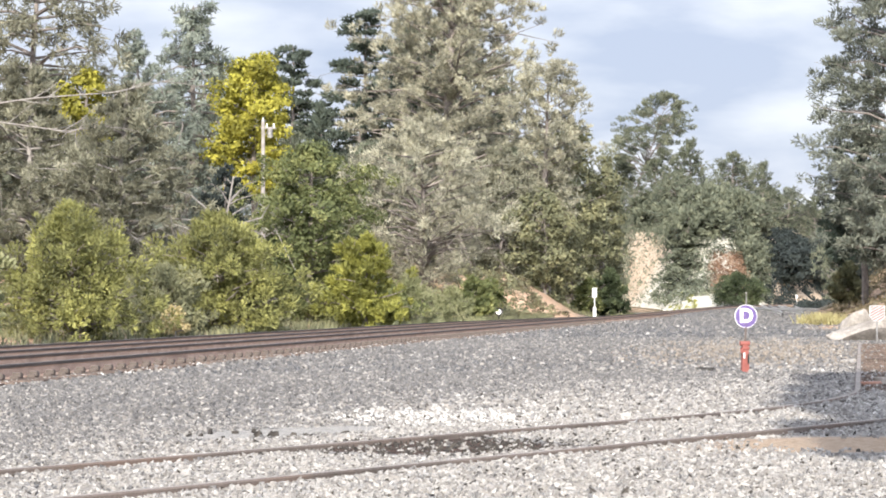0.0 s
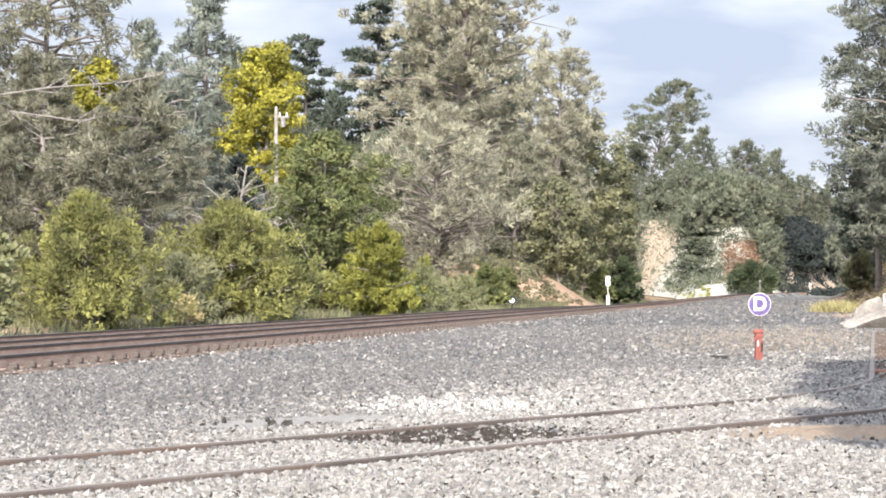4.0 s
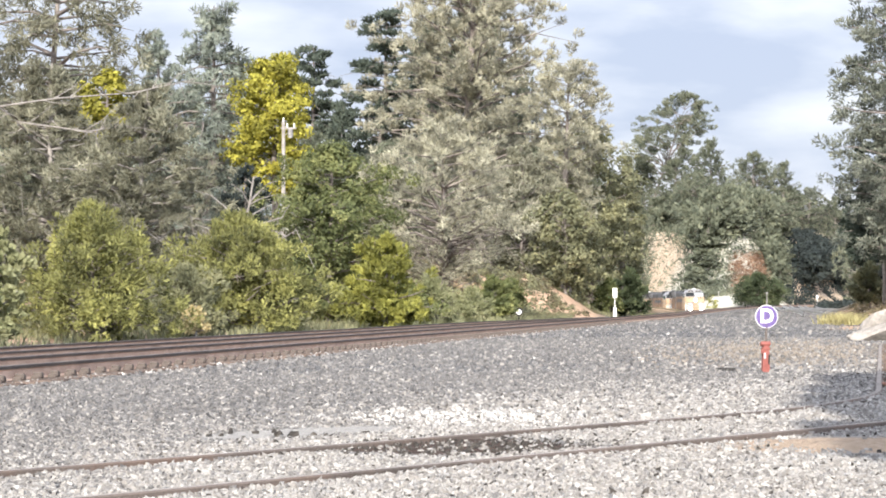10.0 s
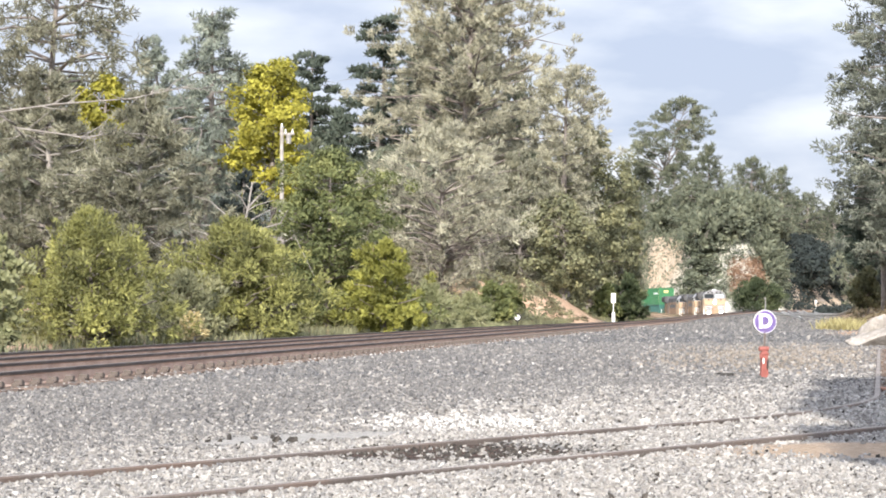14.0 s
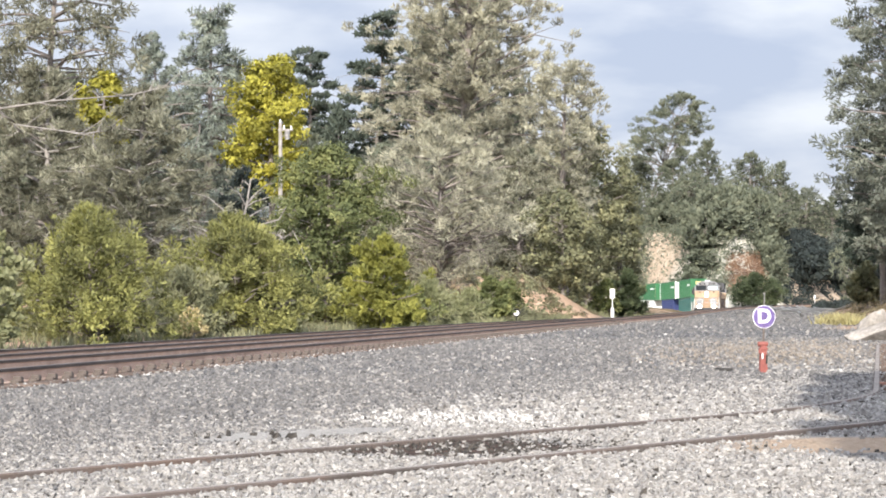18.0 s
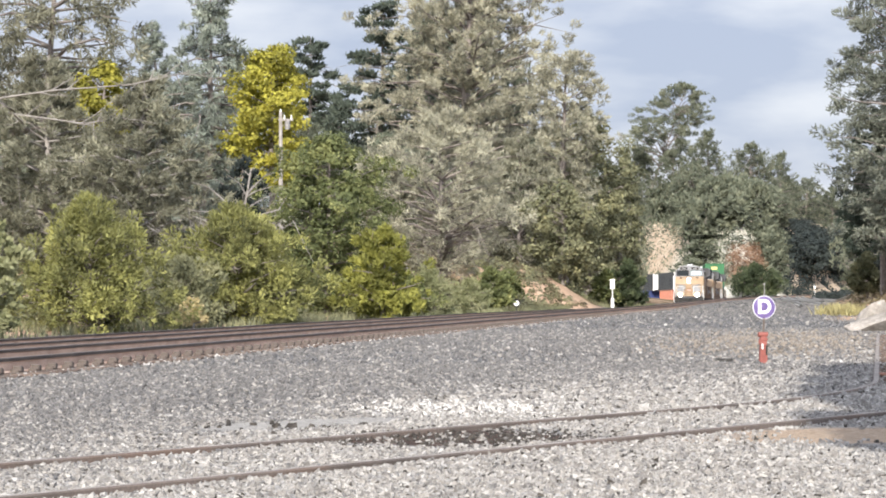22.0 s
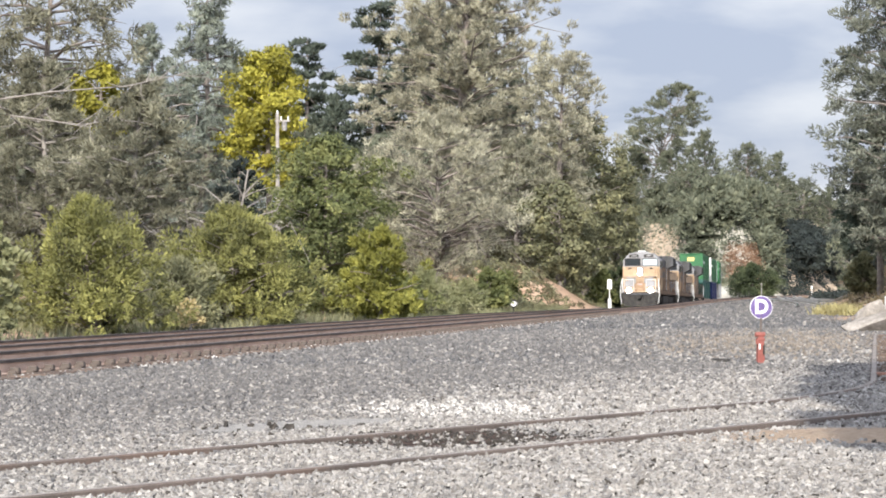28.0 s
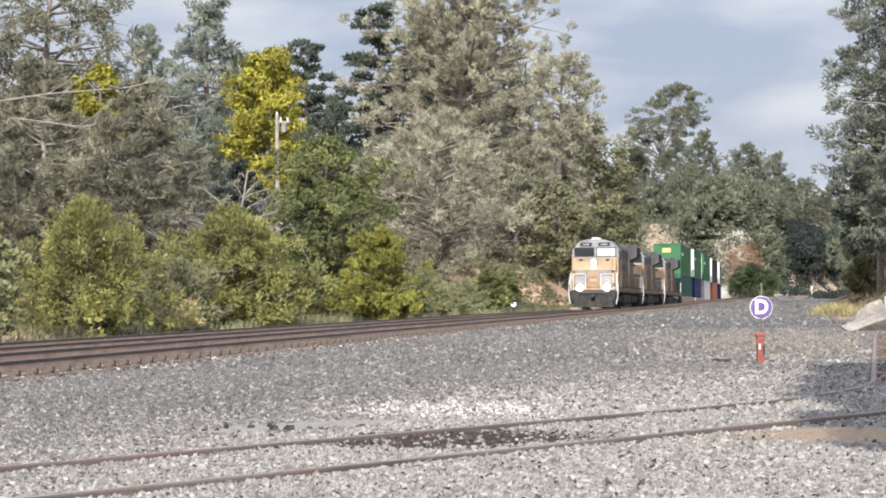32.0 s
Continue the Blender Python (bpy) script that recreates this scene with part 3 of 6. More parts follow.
    # soil and litter on the slopes
    slope = n.new("ShaderNodeMix")
    slope.data_type = "RGBA"
    l.new(above(big, 0.42, 0.58), slope.inputs[0])
    l.new(soil.outputs[0], slope.inputs[6])
    l.new(litter.outputs[0], slope.inputs[7])
    clay = ramp(n, [(0.30, (0.44, 0.28, 0.185)), (0.5, (0.56, 0.385, 0.265)), (0.72, (0.68, 0.51, 0.37))])
    l.new(mid, clay.inputs[0])
    cut = ramp(n, [(0.30, (0.40, 0.29, 0.2)), (0.5, (0.52, 0.41, 0.3)), (0.72, (0.62, 0.52, 0.4))])
    l.new(mid, cut.inputs[0])
    wob = calc("MULTIPLY", calc("SUBTRACT", mid, 0.5), 2.0)
    beyond = above(calc("ADD", v, wob), 17.6, 18.6)
    bank = calc("MAXIMUM", calc("MULTIPLY", above(calc("ADD", v, wob), 0.0, -1.2), above(u, 74.0, 82.0)), above(u, 352.0, 362.0))
    col = mixed(n, l, "MIX", calc("MAXIMUM", beyond, bank), col, slope.outputs[2])
    col = mixed(n, l, "MIX", above(u, 380.0, 392.0), col, cut.outputs[0])
    road = ramp(n, [(0.3, (0.46, 0.42, 0.34)), (0.7, (0.66, 0.63, 0.55))])
    l.new(mid, road.inputs[0])
    strip = calc("MULTIPLY", above(calc("ADD", u, calc("MULTIPLY", wob, 3.0)), 330.0, 336.0), above(calc("ADD", u, calc("MULTIPLY", wob, 3.0)), 425.0, 415.0))
    col = mixed(n, l, "MIX", calc("MULTIPLY", strip, above(v, 5.0, 7.0)), col, road.outputs[0])
    col = mixed(n, l, "MIX", above(u, 500.0, 530.0), col, (0.07, 0.075, 0.04))
    col = mixed(n, l, "MIX", patch(7.8, 173.0, radians(80.5), 16.0, 6.8, mid), col, clay.outputs[0])
    l.new(col, b.inputs["Base Color"])
    bp = n.new("ShaderNodeBump")
    bp.inputs["Strength"].default_value, bp.inputs["Distance"].default_value = 0.7, 0.05
    l.new(calc("ADD", calc("MULTIPLY", cell.outputs["Distance"], -1.0), calc("MULTIPLY", fine, 0.5)), bp.inputs["Height"])
    l.new(bp.outputs[0], b.inputs["Normal"])
    return m


def spaced(parts):
    out = [np.arange(a, b, s) for a, b, s in parts]
    return np.concatenate(out + [[parts[-1][1]]])


gx = spaced([(-1600, -300, 130), (-300, -60, 12), (-60, -20, 2.5), (-20, 20, 0.8), (20, 70, 2.0), (70, 160, 6), (160, 400, 24), (400, 1600, 150)])
gy = spaced([(-300, -30, 30), (-30, 8, 1.5), (8, 60, 0.7), (60, 120, 1.6), (120, 250, 3), (250, 480, 4), (480, 800, 16), (800, 2400, 160)])
GX, GY = np.meshgrid(gx, gy)
GZ = ground_height(GX.ravel(), GY.ravel())
nx, ny = len(gx), len(gy)
ii = np.arange((ny - 1) * (nx - 1))
c0 = (ii // (nx - 1)) * nx + ii % (nx - 1)
ground = new("ground", np_mesh("ground", np.c_[GX.ravel(), GY.ravel(), GZ], np.c_[c0, c0 + 1, c0 + nx + 1, c0 + nx], ground_material(), True))
tagged(ground, "grey gravel yard and dry tan soil slopes", "ground", kind="structure")


# ---- loose stone on the yard and the ballast ----
def stones(name, label, x, y, size, material):
    n = len(x)
    rng = np.random.default_rng(len(name) * 7 + n)
    wedge = np.array([(1, 0, -0.45), (-0.5, 0.9, -0.45), (-0.5, -0.9, -0.45), (0.75, 0.05, 0.55), (-0.4, 0.65, 0.55), (-0.4, -0.65, 0.55)])
    faces = np.array([(3, 4, 5), (0, 1, 4), (0, 4, 3), (1, 2, 5), (1, 5, 4), (2, 0, 3), (2, 3, 5)])
    v = (wedge[None] + rng.uniform(-0.38, 0.38, (n, 6, 3))) * size[:, None, None] * rng.uniform(0.65, 1.35, (n, 1, 3))
    a = rng.uniform(0, 6.28, n)
    ca, sa = np.cos(a)[:, None], np.sin(a)[:, None]
    vx, vy = v[:, :, 0] * ca - v[:, :, 1] * sa, v[:, :, 0] * sa + v[:, :, 1] * ca
    tilt = rng.uniform(-0.7, 0.7, (n, 1))
    vz = v[:, :, 2] + vx * tilt
    z = ground_height(x, y)
    v = np.stack([vx + x[:, None], vy + y[:, None], vz + (z + 0.15 * size)[:, None]], -1)
    f = faces[None] + 6 * np.arange(n)[:, None, None]
    ob = new(name, np_mesh(name, v.reshape(-1, 3), f.reshape(-1, 3), material))
    return tagged(ob, label, "gravel", kind="stuff")


def scatter(n, y0, y1, seed, spread=0.216):
    """Places in the wedge before the eye, as many a metre near as far."""
    rng = np.random.default_rng(seed)
    y = np.sqrt(rng.uniform(y0 ** 2, y1 ** 2, n))
    return rng.uniform(-1, 1, n) * (spread * y + 0.5), y, rng


def oval(x, y, cx, cy, rx, ry, rng, lo=0.7, hi=1.2):
    """Inside a ragged oval whose long side runs along the siding."""
    dx, dy = x - cx, y - cy
    return np.hypot((dx * 0.6 + dy * 0.8) / rx, (dx * 0.8 - dy * 0.6) / ry) < rng.uniform(lo, hi, len(x))


def lay_stones(count, y0, y1, seed, sizes, names):
    """Dark ballast by the main line, paler gravel in the yard, a mixture where they meet."""
    x, y, rng = scatter(count, y0, y1, seed)
    u, v = x * DX + y * DY, -x * DY + y * DX
    e = v + 0.2 * (u - 22.6) + rng.normal(0, 0.9, count) + 0.5 * waves(x, y, 3.0)
    bare = oval(x, y, -0.97, 16.1, 1.5, 0.58, rng, 0.62, 1.15) | (oval(x, y, 0.16, 14.5, 1.2, 0.84, rng, 0.7, 1.12) & (rng.uniform(0, 1, count) < 0.9)) | (np.hypot((x - 2.75) / 1.7, (y - 14.7) / 1.9) < rng.uniform(0.3, 1.25, count))
    close = np.min(np.hypot(x[:, None] - YARD_END[None, :, 0], y[:, None] - YARD_END[None, :, 1]), axis=1) if y0 < 60 else np.full(count, 9.0)
    bare |= (close < 0.85) & (rng.uniform(0, 1, count) < 0.8)
    free = (v < V_A - 0.93) & (v > -2.5 - 0.02 * y) & ~bare
    white = rng.uniform(0, 1, count) < 0.03
    browned = np.hypot((x * 0.156 + y * 0.988 - 44.5) / 13, (x * 0.988 - y * 0.156 + 0.35) / 2.6) < rng.uniform(0.4, 1.2, count)
    bright = np.hypot((x - 0.25) / 0.95, (y - 18.2) / 1.5) < rng.uniform(0.3, 1.2, count)
    oily = oval(x, y, 0.16, 14.5, 1.15, 0.85, rng, 0.6, 1.25)
    dark_streak = (np.abs(x - 1.2 + 0.13 * (y - 12)) < 0.10) & (np.abs(y - 12) < 1.7)
    e = e + 1.7 * ((close < 3.6 * rng.uniform(0.3, 1.2, count)) & (y > 19))
    e = e + 2.2 * (oval(x, y, 3.0, 28.5, 2.6, 1.7, rng, 0.2, 1.2) | dark_streak)
    tone = rng.uniform(0, 1, count)
    size = rng.uniform(*sizes, count)
    kinds = {"dark": free & ~white & (e > 2.7) & (tone < 0.8) & ~(browned & (tone < 0.55)), "tan": free & ~white & (e > 2.7) & browned & (tone < 0.55), "mid": free & ~white & (((e <= 2.7) & (tone < 0.55)) | ((e > 2.7) & (tone >= 0.8))), "white": free & bright & (tone < 0.8), "light": free & (white | ((e <= 2.7) & (tone >= 0.58))), "black": (free & ~white & (e <= 2.7) & (tone >= 0.55) & (tone < 0.58)) | (oily & (tone < 0.22))}
    for k, ok in kinds.items():
        if ok.sum() > 20:
            stones(*names[k], x[ok], y[ok], size[ok], "stone_" + k)


NAMES = {"white": ("white_gravel", "patch of clean white gravel"), "dark": ("track_ballast", "dark grey crushed track ballast"), "tan": ("tan_gravel", "brownish dusty gravel beside the siding"), "mid": ("yard_gravel", "mid-grey loose yard gravel"), "light": ("pale_gravel", "pale grey and white loose yard gravel"), "black": ("cinders", "scattered black stones among the yard gravel")}
lay_stones(60000, 9.8, 17.5, 3, (0.009, 0.021), NAMES)
lay_stones(52000, 17, 30, 4, (0.014, 0.032), NAMES)
lay_stones(30000, 29, 60, 5, (0.02, 0.042), NAMES)
lay_stones(15000, 58, 150, 7, (0.032, 0.065), NAMES)
lay_stones(8000, 148, 270, 8, (0.06, 0.11), NAMES)


# pale stones at the tie ends, and dark clods beside the siding
rng = np.random.default_rng(17)
eu, ev = rng.uniform(14, 120, 5200), V_A - rng.uniform(0.98, 1.3, 5200)
keep = np.sin(eu * 12.08) + rng.normal(0, 0.6, 5200) > -0.8
stones("pale_gravel", "pale stones along the tie ends", (eu * DX - ev * DY)[keep], (eu * DY + ev * DX)[keep], rng.uniform(0.014, 0.034, 5200)[keep], "stone_white")
ds, dv = rng.uniform(16.2, 42, 9000), rng.uniform(-1.9, 0.72, 9000)
dirt = np.array([siding(q) for q in ds])
stones("siding_dirt", "reddish-brown dirt and clods between the siding rails", dirt[:, 0] + dv * -math.cos(SID_A1), dirt[:, 1] + dv * math.sin(SID_A1), rng.uniform(0.012, 0.032, 9000), "dirt_brown")
stones("clods", "dark clods beside the siding rail", rng.normal(-1.0, 0.5, 22), rng.normal(15.6, 0.35, 22), rng.uniform(0.018, 0.042, 22), "stone_black")


# ---- railway tracks ----
RAIL = ((-0.07, 0.0), (0.07, 0.0), (0.07, 0.012), (0.012, 0.03), (0.012, 0.125), (0.036, 0.138), (0.036, 0.172), (0.026, 0.18), (-0.026, 0.18), (-0.036, 0.172), (-0.036, 0.138), (-0.012, 0.125), (-0.012, 0.03), (-0.07, 0.012))


def sweep(name, path, offset, head, web, parent, height=1.0, width=1.0):
    """One rail along a path of (x, y, z of its foot), moved sideways by offset (left positive)."""
    p = np.array(path)
    d = np.gradient(p, axis=0)
    d /= np.linalg.norm(d, axis=1)[:, None]
    left = np.c_[-d[:, 1], d[:, 0], np.zeros(len(d))]
    left /= np.linalg.norm(left, axis=1)[:, None]
    prof = np.array(RAIL)
    v = p[:, None] + left[:, None] * (offset + prof[None, :, :1] * width) + np.array((0, 0, 1.0)) * prof[None, :, 1:] * height
    n, k = len(p), len(prof)
    i, j = np.meshgrid(np.arange(n - 1), np.arange(k), indexing="ij")
    a, b = i * k + j, i * k + (j + 1) % k
    f = np.stack([a, b, b + k, a + k], -1).reshape(-1, 4)
    me = np_mesh(name, v.reshape(-1, 3), f, web)
    me.materials.append(M[head])
    me.materials.append(M["siding_top" if head == "siding_rail" else "rail_top"])
    me.polygons.foreach_set("material_index", np.where(j.ravel() == 7, 2, np.where(np.isin(j.ravel(), (5, 6, 8, 9)), 1, 0)).astype(np.int32))
    ob = new(name, me)
    ob.parent = parent
    return ob


def part_mesh(name, bm, material):
    me = bpy.data.meshes.new(name)
    bm.to_mesh(me)
    bm.free()
    me.materials.append(M[material])
    return me


TIE = part_mesh("tie", boxed(-0.115, 0.115, -1.3, 1.3, -0.17, 0.0, 0.012), "tie")


def lay_track(name, label, where, s0, s1, step, foot=0.0):
    t = thing(name, label, "railway track")
    path = [where(s) for s in np.arange(s0, s1 + step, step)]
    path = [(q[0], q[1], (q[2] if len(q) > 2 else 0.33 + 0.18 + foot) - 0.18) for q in path]
    for side in (0.753, -0.753):
        sweep("rail", path, side, "siding_rail" if foot else "rail_head", "siding_rail" if foot else "rail_rust", t)
    return t


def pose_along(where, s, drop):
    a, b = where(s - 0.2), where(s + 0.2)
    q = where(s)
    return pose(q[0], q[1], (q[2] if len(q) > 2 else 0.0) + drop, 0, 0, math.degrees(math.atan2(b[1] - a[1], b[0] - a[0])))


near_track = lay_track("railway_track", "near main-line track of rusty steel rails on dark ballast", track_a, -40, 520, 2.0)
far_track = lay_track("railway_track", "far main-line track of rusty steel rails", track_b, -40, 700, 2.0)


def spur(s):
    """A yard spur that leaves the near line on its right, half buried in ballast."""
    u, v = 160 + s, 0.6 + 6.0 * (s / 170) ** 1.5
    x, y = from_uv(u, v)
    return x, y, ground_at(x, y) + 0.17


# rails drawn twice as wide and pale, to stand for their glint
spur_track = thing("spur_track", "spur track leaving the near line, half buried, rails widened and paled as sunlit", "railway track", "yard tracks")
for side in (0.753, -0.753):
    sweep("rail", [(x, y, z - 0.15) for x, y, z in (spur(s) for s in np.arange(0, 166, 4.0))], side, "rail_sunlit", "rail_sunlit", spur_track, 1.2, 2.0)
yard_track = lay_track("siding_track", "rusty yard siding half buried in pale gravel", siding, -9, 42, 0.5, -0.143)


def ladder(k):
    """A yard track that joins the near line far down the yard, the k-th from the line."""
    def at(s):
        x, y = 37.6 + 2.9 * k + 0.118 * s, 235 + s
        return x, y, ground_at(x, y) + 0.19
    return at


# here too the rails are over-wide, with sunlit brightness put into their colour
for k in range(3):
    yard = thing("yard_track", "double rails of a yard track beside the line, widened and paled as sunlit", "railway track", "yard tracks")
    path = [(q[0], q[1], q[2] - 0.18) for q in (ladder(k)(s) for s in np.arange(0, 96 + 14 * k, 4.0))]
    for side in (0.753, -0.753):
        sweep("rail", path, side, "rail_sunlit", "rail_sunlit", yard, 1.2, 2.2)


def ties(track, where, s0, s1, gap, drop):
    for s in np.arange(s0, s1, gap):
        o = new("tie", TIE)
        o.parent = track
        o.matrix_basis = pose_along(where, s + random.uniform(-0.03, 0.03), drop)


# spike heads and anchors that stand out at the foot of the near rail
anchor_bm = boxed(-0.09, 0.09, -0.06, 0.05, 0.0, 0.06, 0.012)
box(anchor_bm, -0.06, 0.01, -0.08, 0.03, 0.03, 0.10, 0.01)
box(anchor_bm, 0.03, 0.07, -0.07, 0.03, 0.03, 0.085, 0.008)
ANCHOR = part_mesh("rail_anchor", anchor_bm, "siding_rail")
for s in np.arange(16, 110, 0.62):
    o = new("rail_anchor", ANCHOR)
    o.parent = near_track
    o.matrix_basis = pose_along(track_a, s + random.uniform(-0.04, 0.04), -0.19) @ Matrix.Translation((0, -0.87, -0.005))


# ---- trees ----
def leaf_quads(centres, out, length, width, rng, droop=0.0, spiky=False):
    """Small leaves (bent quads) at the given places, turned outwards and up, some at random."""
    n = len(centres)
    nrm = rng.normal(0, 0.42, (n, 3)) + out * 1.1 + np.array((0, 0, 0.25))
    nrm /= np.linalg.norm(nrm, axis=1)[:, None] + 1e-9
    t = rng.normal(0, 1, (n, 3))
    t[:, 2] -= droop
    t -= nrm * np.sum(t * nrm, 1)[:, None]
    t /= np.linalg.norm(t, axis=1)[:, None] + 1e-9
    if spiky:       # needles stand off the twig, outwards and up
        t = out + rng.normal(0, 0.45, (n, 3)) + np.array((0, 0, 0.45 - droop))
        t /= np.linalg.norm(t, axis=1)[:, None] + 1e-9
        nrm = rng.normal(0, 0.8, (n, 3)) + np.array((0, -0.5, 0.7))
        nrm -= t * np.sum(t * nrm, 1)[:, None]
        nrm /= np.linalg.norm(nrm, axis=1)[:, None] + 1e-9
    b = np.cross(nrm, t)
    s = rng.uniform(0.6, 1.35, (n, 1))
    l, w = length * s, width * s
    v = np.stack([centres - t * l * 0.5, centres + b * w * 0.5 + nrm * w * 0.15, centres + t * l * 0.5, centres - b * w * 0.5 + nrm * w * 0.15], 1)
    return v.reshape(-1, 3)


PROFILE = {
    "pine": lambda t: (0.55 + 0.45 * math.sin(math.pi * min(1, t * 1.15))) * (1 - max(0, t - 0.55) / 0.62) ** 0.75,
    "round": lambda t: math.sqrt(max(0.03, 1 - (2 * t - 0.92) ** 2)),
    "cone": lambda t: 0.12 + 0.88 * (1 - t) ** 0.9,
    "column": lambda t: 0.95 if t < 0.85 else 0.95 - 4 * (t - 0.85),
    "bush": lambda t: math.sqrt(max(0.03, 1 - (1.05 * t) ** 2)),
    "broad": lambda t: math.sin(math.pi * min(1, 0.24 + 0.64 * t)) ** 0.7,
    "umbrella": lambda t: 0.35 + 0.65 * math.sin(math.pi * min(1, 0.15 + t * 0.8)),
}


def limb_tube(verts, faces, pts, r0, r1, n=5):
    base = len(verts)
    m = len(pts)
    for i, p in enumerate(pts):
        d = (pts[min(i + 1, m - 1)] - pts[max(i - 1, 0)])
        d = d / (np.linalg.norm(d) + 1e-9)
        a = np.cross(d, (0.3, 0.9, 0.31))
        a /= np.linalg.norm(a) + 1e-9
        b = np.cross(d, a)
        r = r0 + (r1 - r0) * i / (m - 1)
        for k in range(n):
            verts.append(p + r * (a * math.cos(6.283 * k / n) + b * math.sin(6.283 * k / n)))
    for i in range(m - 1):
        for k in range(n):
            faces.append((base + i * n + k, base + i * n + (k + 1) % n, base + (i + 1) * n + (k + 1) % n, base + (i + 1) * n + k))


def grow(name, label, height, low, radius, profile, leaf, bark, seed, limbs=40, leaves=9000, size=(0.28, 0.11), clump=0.2, rise=0.35, lean=(0, 0), droop=0.0, girth=0.022, reach=(0.45, 1.0), flat=0.75, category="tree", bare=0, tufts=1.0, sway=1.0, loose=0.13):
    """A tree with its foot at the origin: trunk with limbs, and a crown of leaves in clumps along the limbs."""
    rng = np.random.default_rng(seed)
    tv, tf = [], []
    bend = rng.normal(0, 0.02 * height, (7, 2)).cumsum(0) * 0.35 * sway
    line = np.array([(lean[0] * k / 6 + bend[k, 0] * (k > 0), lean[1] * k / 6 + bend[k, 1] * (k > 0), height * 0.97 * k / 6 - (0.3 if k == 0 else 0)) for k in range(7)])
    girth_m = max(0.05, girth * height)
    limb_tube(tv, tf, list(line), girth_m, 0.03, 8)

    def spine(z):
        return np.array([np.interp(z, line[:, 2], line[:, 0]), np.interp(z, line[:, 2], line[:, 1]), z])

    cc, cr = [], []
    for i in range(limbs + bare):
        t = (i + rng.uniform(0, 1)) / limbs if i < limbs else rng.uniform(-0.1, 0.35)
        z = low + (height - low) * t * 0.97
        r = radius * PROFILE[profile](max(0, t)) * rng.uniform(0.55, 1.12)
        a = i * 2.399 + rng.uniform(-0.5, 0.5)
        way = np.array((math.cos(a), math.sin(a), 0))
        lift = rise * rng.uniform(0.3, 1.4)
        start = spine(max(0.2, z - lift * r * 0.6))
        pts = [start + way * r * q + np.array((0, 0, lift * r * q * (1.3 - 0.5 * q) - droop * r * q * q * 0.5)) + rng.normal(0, 0.035 * r, 3) * (q > 0) for q in (0, 0.35, 0.7, 1.0)]
        limb_tube(tv, tf, pts, max(0.015, 0.014 * r + 0.015), 0.010, 4)
        if i >= limbs:
            for _ in range(5):
                q = pts[rng.integers(1, 4)]
                limb_tube(tv, tf, [q, q + rng.normal(0, 0.16 * r, 3), q + rng.normal(0, 0.3 * r, 3)], 0.02, 0.008, 3)
            continue
        for _ in range(max(2, int((2 + 4 * r / radius) * tufts))):
            q = rng.uniform(*reach)
            k = min(2, int(q * 3))
            p = pts[k] + (pts[k + 1] - pts[k]) * (q * 3 - k)
            cc.append(p + rng.normal(0, loose * r, 3) * np.array((1, 1, 0.6)))
            cr.append(radius * clump * rng.uniform(0.6, 1.3))
    cc, cr = np.array(cc), np.array(cr)
    if profile == "column":     # a clipped, even outline, to straighten the edge of the added conifer's shade
        span = np.hypot(cc[:, 0], cc[:, 1])
        cc[:, :2] *= np.minimum(1, 0.8 * radius / np.maximum(span, 1e-6))[:, None]
    pick = rng.choice(len(cc), leaves, p=cr ** 2 / np.sum(cr ** 2))
    d = rng.normal(0, 1, (leaves, 3))
    d /= np.linalg.norm(d, axis=1)[:, None]
    c = cc[pick] + d * (cr[pick] * rng.uniform(0.25, 1.0, leaves) ** 0.6)[:, None] * np.array((1, 1, flat))
    mid = np.array((lean[0] * 0.5, lean[1] * 0.5, (low + height) / 2))
    out = c - mid
    out /= np.linalg.norm(out, axis=1)[:, None] + 1e-9
    lv = leaf_quads(c, 0.4 * out + 0.8 * d, size[0], size[1], rng, droop, leaf.startswith("needles") or name == "pine_tree" or category == "bush")
    lv[:, 2] = np.maximum(lv[:, 2], 0.02)
    t = thing(name, label, category)
    trunk = new("trunk", np_mesh("trunk", np.array(tv), np.array(tf), bark, True))
    trunk.parent = t
    crown = new("crown", np_mesh("crown", lv, np.arange(len(lv)).reshape(-1, 4), leaf))
    crown.parent = t
    return t


def plant(x, y, top, low, radius, **how):
    """Grow a tree on the ground at x, y, with its top and the foot of its crown at these heights."""
    z = ground_at(x, y)
    t = grow(height=max(0.8, top - z), low=max(0.05, low - z), radius=radius, **how)
    t.matrix_basis = pose(x, y, z)
    return t


GREY_PINE = "tall grey-green pine with thin wispy needles on the slope"
# wooded slope, far side of the tracks
left_pine = plant(-17.9, 100.0, 20.4, 8.6, 6.2, name="pine_tree", label="tall open pine with dark drooping needles and bare limbs", profile="pine", leaf="needles", bark="bark_grey", seed=11, limbs=58, leaves=15000, size=(0.40, 0.07), clump=0.075, tufts=1.7, rise=0.25, droop=0.35, lean=(0.8, 0), bare=6, reach=(0.35, 1.0), girth=0.014)
plant(-20.6, 92.0, 16.3, 5.9, 2.99, name="pine_tree", label=GREY_PINE, profile="pine", leaf="needles", bark="bark_grey", seed=12, limbs=40, leaves=7000, size=(0.34, 0.06), clump=0.12, tufts=1.6)
plant(-13.6, 128.0, 18.6, 4.6, 5.2, name="pine_tree", label="blue-green conifer with drooping feathery branches", profile="pine", leaf="needles_blue", bark="bark_grey", seed=13, limbs=90, leaves=20000, size=(0.42, 0.08), clump=0.075, tufts=1.5, rise=0.12, droop=0.6, reach=(0.25, 1.0))
